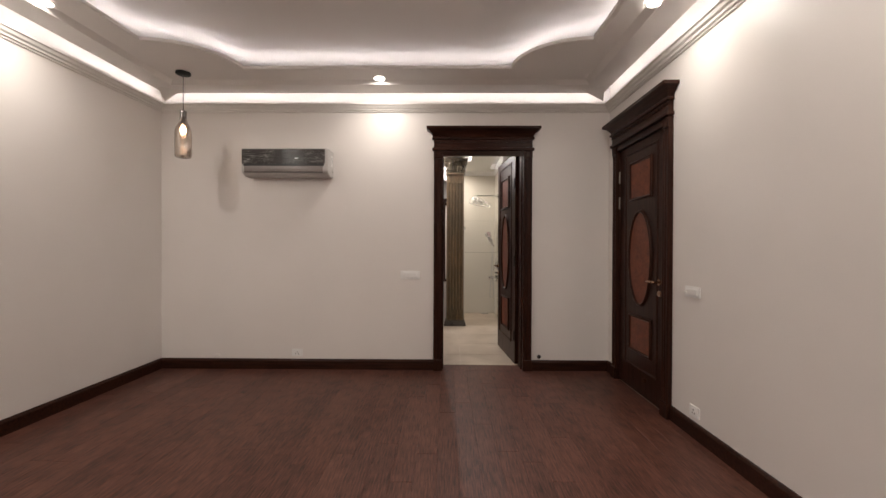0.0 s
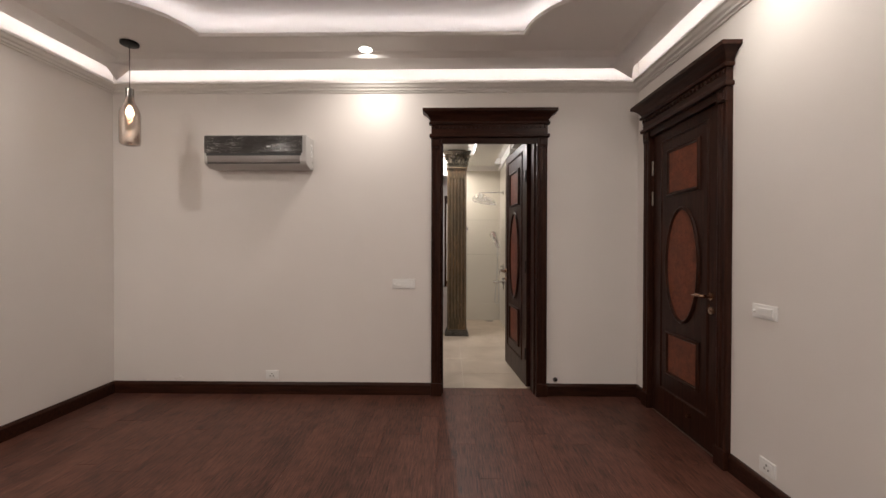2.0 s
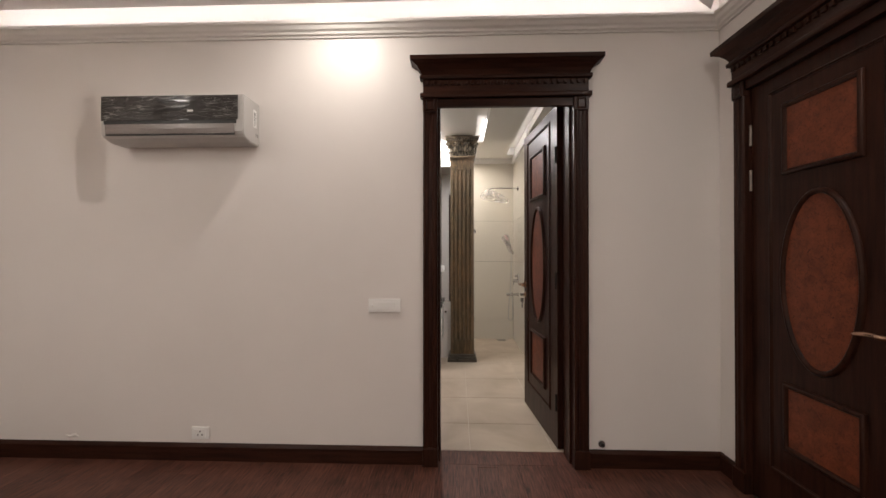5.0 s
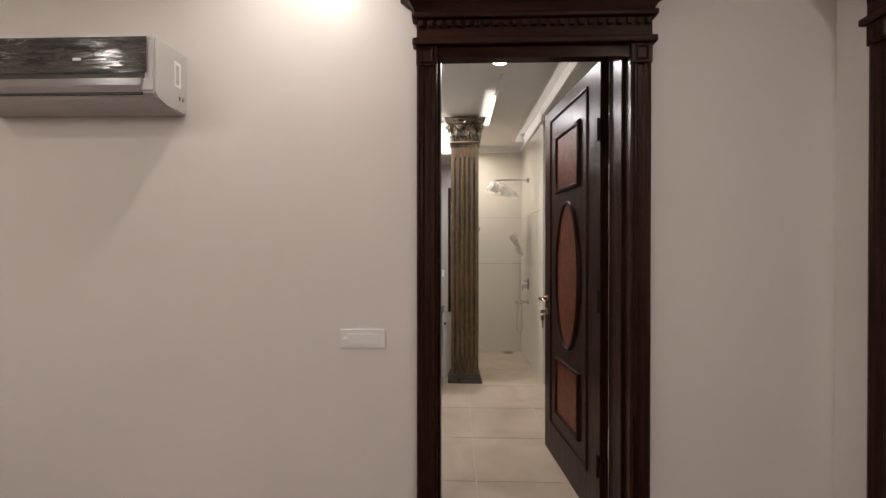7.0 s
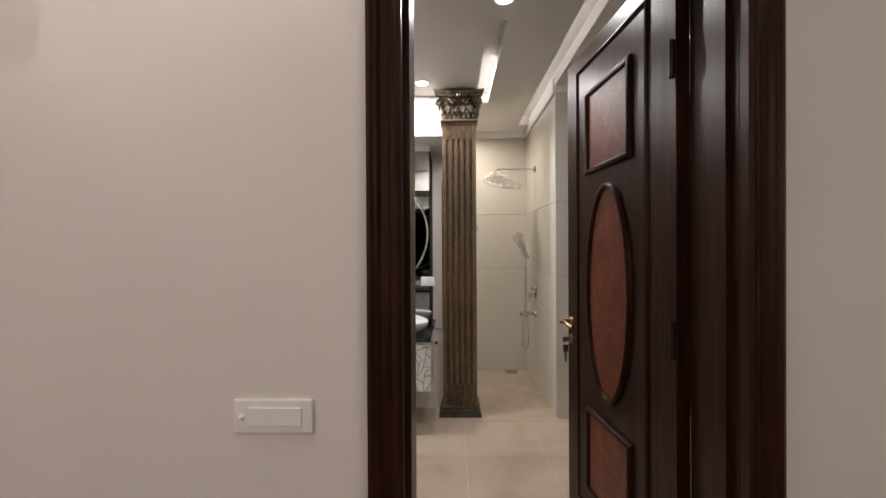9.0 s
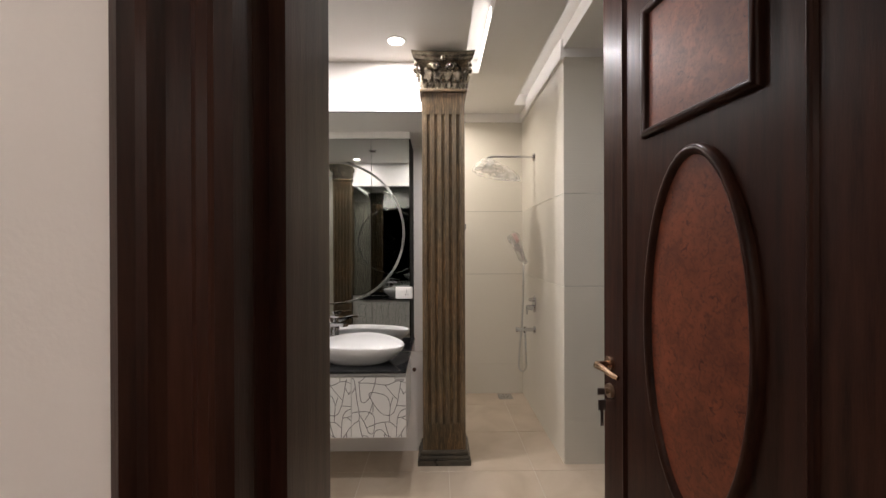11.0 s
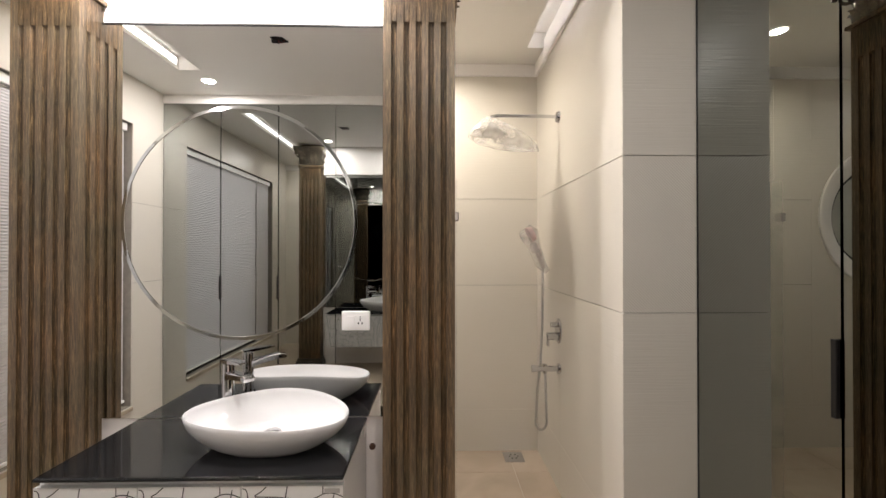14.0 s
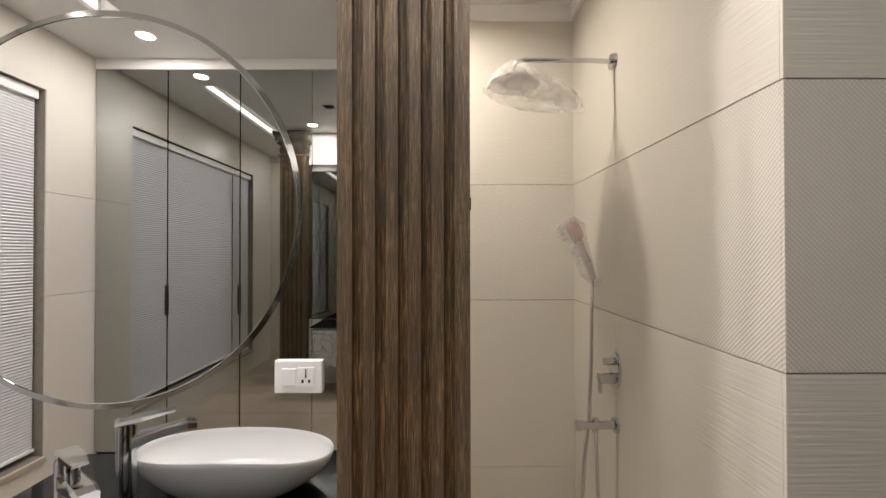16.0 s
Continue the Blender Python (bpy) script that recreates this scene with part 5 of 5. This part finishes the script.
hs = thing("hand_shower", "hand shower in pink film with a looped hose on a bracket", "hand shower", (SHX, 7.168, 0.712))
bm = B()
cyl(bm, -0.001, 0, 0, 0.030, 0.028, -0.010, "x", 24)
cyl(bm, -0.010, 0, 0, 0.0165, 0.0165, -0.135, "x", 16)
cyl(bm, -0.085, 0, -0.026, 0.012, 0.012, 0.052, "z", 16)
cyl(bm, -0.143, 0, 0, 0.020, 0.020, -0.018, "x", 16)
part("bracket", bm, CHROME, hs, "", True)
bm = B()
P = [(-0.085, 0, 0.0)]
for i in range(24):
    a = math.pi * i / 23
    P.append((-0.105 + 0.032 * math.cos(a) - 0.0, 0.005, -0.300 - 0.05 * math.sin(a)))
P += [(-0.128, 0.0, -0.12), (-0.112, 0.0, 0.0), (-0.100, 0.0, 0.25), (-0.098, 0.0, 0.45), (-0.096, 0.0, 0.59)]
tube(bm, P, 0.007, 10)
part("hose", bm, mat("steel_hose", (0.62, 0.61, 0.59), 0.3, metal=0.9, bump=0.5, bump_scale=300), hs, "flexible metal hose", True, None)
bm = B()
tube(bm, [(-0.092, 0, 0.575), (-0.105, 0.0, 0.62), (-0.135, 0, 0.70), (-0.165, 0, 0.755)], [0.012, 0.015, 0.015, 0.017], 14)
part("handset", bm, mat("filmed_chrome", (0.74, 0.69, 0.66), 0.22, metal=0.35, vary=0.03), hs, "pale chrome handset", True)
bm = B()
cyl(bm, 0, 0, 0, 0.040, 0.046, 0.028, "x", 28)
ob = part("spray_face", bm, mat("pink_film", (0.72, 0.50, 0.49), 0.3, vary=0.1, scale=40), hs, "spray face under pink film", True)
ob.matrix_basis = pose(-0.150, 0, 0.775, 0, 25, 180)
bm = B()
tube(bm, [(-0.070, 0, 0.555), (-0.11, 0.0, 0.60), (-0.145, 0, 0.70), (-0.175, 0, 0.77), (-0.200, 0.0, 0.80)], [0.018, 0.032, 0.036, 0.056, 0.040], 14)
part("plastic_bag", bm, film("thin_plastic", (0.80, 0.76, 0.73), 0.22, 0.2), hs, "clear plastic sleeve", True, None)
dr = thing("floor_drain", "square chrome floor drain with a round grate", "drain", (0.785, 7.569, 0.0015))
bm = B()
box(bm, -0.065, 0.065, -0.065, 0.065, -0.002, 0.004, 0.002)
part("plate", bm, CHROME, dr)
bm = B()
lathe(bm, [(0.0, 0.009), (0.030, 0.008), (0.042, 0.005), (0.046, 0.004)], 28)
part("grate", bm, CHROME, dr, "", True)
for i in range(6):
    bm = B()
    a = i * math.pi / 3
    cyl(bm, 0.028 * math.cos(a), 0.028 * math.sin(a), 0.0082, 0.005, 0.005, 0.001, "z", 10)
    part("hole", bm, INK, dr)

# round window behind the partition
rw = tagged(thing("window_2", "round window with a deep white reveal", "window", (RWX, BFAR, RWZ)), kind="structure")
bm = B()
N = 64
sq = []
for i in range(N):
    a = 2 * math.pi * i / N
    k = 0.56 / max(abs(math.cos(a)), abs(math.sin(a)))
    sq.append((k * math.cos(a), k * math.sin(a)))
rows = [[bm.verts.new((x, 0.0, z)) for x, z in sq], [bm.verts.new((RWR * math.cos(2 * math.pi * i / N), 0.0, RWR * math.sin(2 * math.pi * i / N))) for i in range(N)]]
for i in range(N):
    bm.faces.new((rows[0][i], rows[0][(i + 1) % N], rows[1][(i + 1) % N], rows[1][i]))
part("surround", bm, RIPPLE, rw, "cream tiled surround")
bm = B()
rows = [[bm.verts.new((r * math.cos(2 * math.pi * i / N), y, r * math.sin(2 * math.pi * i / N))) for i in range(N)] for r, y in ((RWR + 0.012, -0.0005), (RWR + 0.012, -0.010), (RWR + 0.006, -0.014), (RWR - 0.012, -0.012), (0.44, 0.006), (0.385, 0.030), (0.372, 0.050), (0.372, 0.184))]
for a, b in zip(rows, rows[1:]):
    for i in range(N):
        bm.faces.new((a[i], a[(i + 1) % N], b[(i + 1) % N], b[i]))
part("reveal", bm, TRIM, rw, "wide dished cream surround", True, 40)
bm = B()
rows = [[bm.verts.new((r * math.cos(2 * math.pi * i / N), y, r * math.sin(2 * math.pi * i / N))) for i in range(N)] for r, y in ((0.3715, 0.100), (0.3715, 0.060), (0.352, 0.060), (0.352, 0.100))]
for a, b in zip(rows, rows[1:]):
    for i in range(N):
        bm.faces.new((a[i], a[(i + 1) % N], b[(i + 1) % N], b[i]))
part("window_frame", bm, BLACKMETAL, rw, "thin dark rim", True, 40)
bm = B()
cyl(bm, 0, 0.078, 0, 0.3715, 0.3715, 0.006, "y", N)
part("pane", bm, mat("frosted_pane", (0.42, 0.42, 0.38), 0.35, vary=0.05), rw, "pale frosted pane")

# clear glass screen of the shower, fixed behind the column
gs = thing("shower_screen", "clear glass shower screen with chrome clamps", "shower screen", (0.372, 0, 0.012))
bm = B()
box(bm, -0.004, 0.004, 7.02, BFAR - 0.004, 0, 1.756, 0.001)
pn = part("pane", bm, film("clear_glass", (0.55, 0.66, 0.58), 0.10, 0.03), gs, "greenish clear pane")
pn.visible_shadow = False
for z in (0.25, 1.62):
    bm = B()
    box(bm, -0.012, 0.012, BFAR - 0.050, BFAR - 0.001, z, z + 0.055, 0.003)
    part("clamp", bm, CHROME, gs, "chrome clamp")
bm = B()
box(bm, -0.013, 0.013, 7.010, 7.052, 1.532, 1.580, 0.004)
part("clamp", bm, CHROME, gs, "chrome clamp")

# ragged opening in the ceiling with loose cables
ho = thing("ceiling_opening", "small rough opening in the ceiling with loose cables", "opening", (-0.70, 5.80, CEIL))
# flat dark face under the ceiling paints the shade inside the opening
bm = B()
pts = []
for i in range(18):
    a = 2 * math.pi * i / 18
    k = 1 + 0.18 * math.sin(i * 5.3)
    pts.append(bm.verts.new((0.048 * k * max(-1, min(1, 1.35 * math.cos(a))), 0.036 * k * max(-1, min(1, 1.35 * math.sin(a))), -0.0015)))
bm.faces.new(pts)
part("dark_gap", bm, mat("painted_hole_shade", (0.012, 0.009, 0.008), 0.9), ho, "ragged dark face standing in for the shade in the hole")
for k in range(3):
    bm = B()
    tube(bm, [(-0.02 + 0.018 * k, 0.0, 0.0), (-0.015 + 0.02 * k, 0.004, -0.018), (0.0 + 0.022 * k, 0.01 * k - 0.01, -0.020), (0.01 + 0.024 * k, 0.0, -0.004)], 0.0028, 6)
    part("cable", bm, mat("red_cable", (0.16, 0.02, 0.015) if k % 2 else (0.02, 0.02, 0.02), 0.4), ho, "thin loose cable", True)

# ---- wardrobes with smoked mirror doors ----


def mirror_door(parent, w, z0, z1, x, facing=SMOKED):
    d = new("door")
    d.parent = parent
    d.location = (x, 0, 0)
    bm = B()
    box(bm, 0.004, w - 0.004, 0, 0.018, z0, z1)
    part("mirror_panel", bm, facing, d, "smoked mirror facing")
    return d


def pull(parent, x, z0, z1):
    bm = B()
    box(bm, x - 0.007, x + 0.007, -0.012, -0.001, z0, z1, 0.002)
    part("pull", bm, BLACKMETAL, parent, "black bar pull")


WX0, WX1, WY, WTOP = BL + 0.002, -0.145, 4.925, CEIL - 0.075
wd = thing("wardrobe", "tall built-in wardrobe with smoked mirror doors and dark sides", "wardrobe", (WX1, WY, 0), turn=180)
LEN = WX1 - WX0
bm = B()
box(bm, 0.004, LEN, 0.022, WY - BF - 0.004, 0, WTOP)
part("carcass", bm, LAMINATE, wd, "dark wooden carcass")
bm = B()
box(bm, -0.003, 0.0036, 0.010, WY - BF - 0.004, 0.001, WTOP)
part("end_panel", bm, LAMINATE, wd, "dark end panel")
bm = B()
box(bm, 0, LEN, 0.0, WY - BF - 0.004, WTOP + 0.001, CEIL - 0.001)
part("bulkhead", bm, BATHCEIL, wd, "white strip above the doors")
D1, DN = 0.420, (LEN - 0.420) / 3
for k in range(4):
    d = mirror_door(wd, D1 if k == 0 else DN, 0.10, WTOP - 0.004, D1 + (k - 1) * DN if k else 0.004)
    if k > 1:
        pull(d, 0.004, 0.99, 1.185)

wr = thing("wardrobe", "tall wardrobe with smoked mirror doors beside the tiled pier", "wardrobe", (BR, PIER - 0.003, 0), turn=-90)
RLEN = PIER - 0.003 - BF - 0.01
bm = B()
box(bm, 0, RLEN, 0.022, 0.59, 0, WTOP)
part("carcass", bm, LAMINATE, wr, "dark wooden carcass")
bm = B()
box(bm, 0, RLEN, 0.0, 0.59, WTOP + 0.001, CEIL - 0.001)
part("bulkhead", bm, BATHCEIL, wr, "white strip above the doors")
# black strip added where only a shaded gap parts pier and mirror
bm = B()
box(bm, -0.001, 0.0036, -0.002, 0.02, 0.001, WTOP - 0.002)
part("edge_strip", bm, BLACKMETAL, wr, "black strip standing in for the shaded gap beside the pier")
RN, DW = 4, 0.5415
for k in range(RN):
    d = mirror_door(wr, min(DW, RLEN - k * DW), 0.004, WTOP - 0.004, k * DW, SMOKED_DEEP)
    if k == 0:
        pull(d, DW - 0.012, 0.97, 1.165)

# ---- window with a pleated blind ----
wn = tagged(thing("window_1", "wide window covered by a lowered pale pleated blind", "window", (BL, 0, 0)), kind="structure")
bm = B()
for y0, y1, z0, z1 in ((WY0, WY0 + 0.05, WZ0, WZ1), (WY1 - 0.05, WY1, WZ0, WZ1), (WY0 + 0.05, WY1 - 0.05, WZ0, WZ0 + 0.05), (WY0 + 0.05, WY1 - 0.05, WZ1 - 0.05, WZ1)):
    box(bm, -0.20, -0.14, y0, y1, z0, z1)
part("window_frame", bm, BLACKMETAL, wn, "dark metal frame")
bm = B()
box(bm, -0.175, -0.165, WY0 + 0.05, WY1 - 0.05, WZ0 + 0.05, WZ1 - 0.05)
part("pane", bm, mat("night_glass", (0.01, 0.012, 0.015), 0.05), wn, "dark glass")
bm = B()
box(bm, -0.23, 0.012, WY0, WY1, WZ0 - 0.03, WZ0 - 0.001, 0.003)
part("window_sill", bm, mat("beige_stone_sill", (0.50, 0.42, 0.32), 0.35, vary=0.08), wn, "beige stone sill")
for y0, y1, drop in ((WY0 + 0.012, WY0 + 1.52, 0.052), (WY0 + 1.535, WY1 - 0.012, 0.02)):
    bl = thing("pleated_blind", "pale grey pleated window blind, lowered", "blind", (BL - 0.06, y0, 0), group="blinds in the bathroom window")
    bm = B()
    w = y1 - y0
    n = 230
    zt, zb = WZ1 - 0.06, WZ0 + drop
    prev = None
    for i in range(n + 1):
        z = zt + (zb - zt) * i / n
        d = 0.0045 if i % 2 else 0.0
        q = [bm.verts.new((d, 0, z)), bm.verts.new((d, w, z))]
        if prev:
            bm.faces.new((prev[0], prev[1], q[1], q[0]))
        prev = q
    part("pleats", bm, BLIND, bl, "fine level pleats")
    bm = B()
    box(bm, -0.020, 0.030, 0, w, zt, WZ1 - 0.004, 0.006)
    part("head_rail", bm, WHITEPLASTIC, bl, "white head rail")
    bm = B()
    box(bm, -0.010, 0.018, 0, w, zb - 0.018, zb, 0.004)
    part("bottom_rail", bm, WHITEPLASTIC, bl, "white bottom rail")

# ---- tiles and planks ----
meshes = {}


def shared_box(key, w, d, h, material, bevel):
    if key not in meshes:
        bm = B()
        b = bevel
        lo = [bm.verts.new(p) for p in ((0, 0, 0), (w, 0, 0), (w, d, 0), (0, d, 0))]
        mi = [bm.verts.new(p) for p in ((0, 0, h - b), (w, 0, h - b), (w, d, h - b), (0, d, h - b))]
        hi = [bm.verts.new(p) for p in ((b, b, h), (w - b, b, h), (w - b, d - b, h), (b, d - b, h))]
        for p, q in ((lo, mi), (mi, hi)):
            for i in range(4):
                bm.faces.new((p[i], p[(i + 1) % 4], q[(i + 1) % 4], q[i]))
        bm.faces.new(hi)
        meshes[key] = mesh_of("piece", bm, material)
    return meshes[key]


rng = random.Random(4)
floor_ob, bath_floor = bpy.data.objects["floor"], bpy.data.objects["floor_bathroom"]
PW, PL = 0.125, 1.22
ix = 0
x = WL
while x < WR - 0.001:
    w = min(PW, WR - x)
    y = WB - rng.uniform(0, PL)
    while y < WF:
        a, b = max(y, WB), min(y + PL, WF)
        if b - a > 0.02:
            ob = new("plank", shared_box(("p", round(w, 3), round(b - a, 3)), w - 0.0004, b - a - 0.0004, 0.012, PLANK, 0.0010))
            ob.parent, ob.location = floor_ob, (x, a, -0.0121 + rng.uniform(0, 0.0003))
        y += PL
    x += PW
# planks under the doorway
x = DL
while x < DR - 0.001:
    w = min(PW, DR - x)
    ob = new("plank", shared_box(("t", round(w, 3)), w - 0.0004, 0.17, 0.012, PLANK, 0.0006))
    ob.parent, ob.location = floor_ob, (x, WF + 0.0006, -0.0121)
    x += PW

TS = 0.535
TX, TYY = 0.225, 5.785
i0, i1 = math.floor((BL - TX) / TS), math.ceil((BR + 0.6 - TX) / TS)
j0, j1 = math.floor((WF + 0.17 - TYY) / TS), math.ceil((BFAR - TYY) / TS)
for i in range(i0, i1):
    for j in range(j0, j1):
        xa, xb = max(TX + i * TS, BL), min(TX + (i + 1) * TS, BR + 0.6)
        ya, yb = max(TYY + j * TS, WF + 0.172), min(TYY + (j + 1) * TS, BFAR)
        if xb - xa < 0.01 or yb - ya < 0.01:
            continue
        ob = new("tile", shared_box(("f", round(xb - xa, 3), round(yb - ya, 3)), xb - xa - 0.004, yb - ya - 0.004, 0.009, TILE, 0.0008))
        ob.parent, ob.location = bath_floor, (xa + 0.002, ya + 0.002, -0.0075)

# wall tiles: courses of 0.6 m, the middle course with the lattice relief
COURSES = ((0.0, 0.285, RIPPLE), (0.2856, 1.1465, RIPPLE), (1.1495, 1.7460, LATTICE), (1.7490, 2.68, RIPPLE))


def clad(parent, origin, along, length, width, start=0.0, skip=None):
    """Tiles on an upright face; along: the way the face runs, tiles stand out to its right."""
    ax = Vector((*along, 0)).normalized()
    out = Vector((ax.y, -ax.x, 0))
    m = Matrix(((ax.x, 0, out.x, 0), (ax.y, 0, out.y, 0), (0, 1, 0, 0), (0, 0, 0, 1)))
    s = -start
    while s < length:
        a, b = max(s, 0), min(s + width, length)
        s += width
        if b - a < 0.01:
            continue
        for z0, z1, material in COURSES:
            za = max(z0, 0.0)
            pieces = [(a, b, za, z1)]
            if skip:
                pieces = []
                s0, s1, h0, h1 = skip
                if b <= s0 or a >= s1 or z1 <= h0 or za >= h1:
                    pieces = [(a, b, za, z1)]
                else:
                    if a < s0:
                        pieces.append((a, s0, za, z1))
                    if b > s1:
                        pieces.append((s1, b, za, z1))
                    if za < h0:
                        pieces.append((max(a, s0), min(b, s1), za, h0))
                    if z1 > h1:
                        pieces.append((max(a, s0), min(b, s1), h1, z1))
            for pa, pb, qa, qb in pieces:
                if pb - pa < 0.005 or qb - qa < 0.005:
                    continue
                gap = 0.0004
                ob = new("tile", shared_box(("w", material.name, round(pb - pa, 3), round(qb - qa, 3)), pb - pa - gap, qb - qa - gap, 0.008, material, 0.0003))
                ob.parent = parent
                p = Vector(origin) + ax * (pa + gap / 2) + Vector((0, 0, qa + gap / 2))
                ob.matrix_basis = Matrix.Translation(p) @ m


O = bpy.data.objects
clad(O["wall_bath_pier"], (SHX + 0.0003, PIER + 0.008, 0), (1, 0), BR - SHX + 0.02, 1.2)
clad(O["wall_bath_pier"], (SHX + 0.008, BFAR + 0.008, 0), (0, -1), BFAR - PIER, 1.2, start=0.70)
clad(O["wall_bath_north"], (BL, BFAR + 0.008, 0), (1, 0), SHX - BL, 1.2, start=0.55, skip=(RWX - 0.56 - BL, RWX + 0.56 - BL, RWZ - 0.56, RWZ + 0.56))
clad(O["wall_bath_west"], (BL - 0.008, BF, 0), (0, 1), BFAR - BF, 1.2, start=0.3, skip=(WY0 - BF, WY1 - BF, WZ0, WZ1))
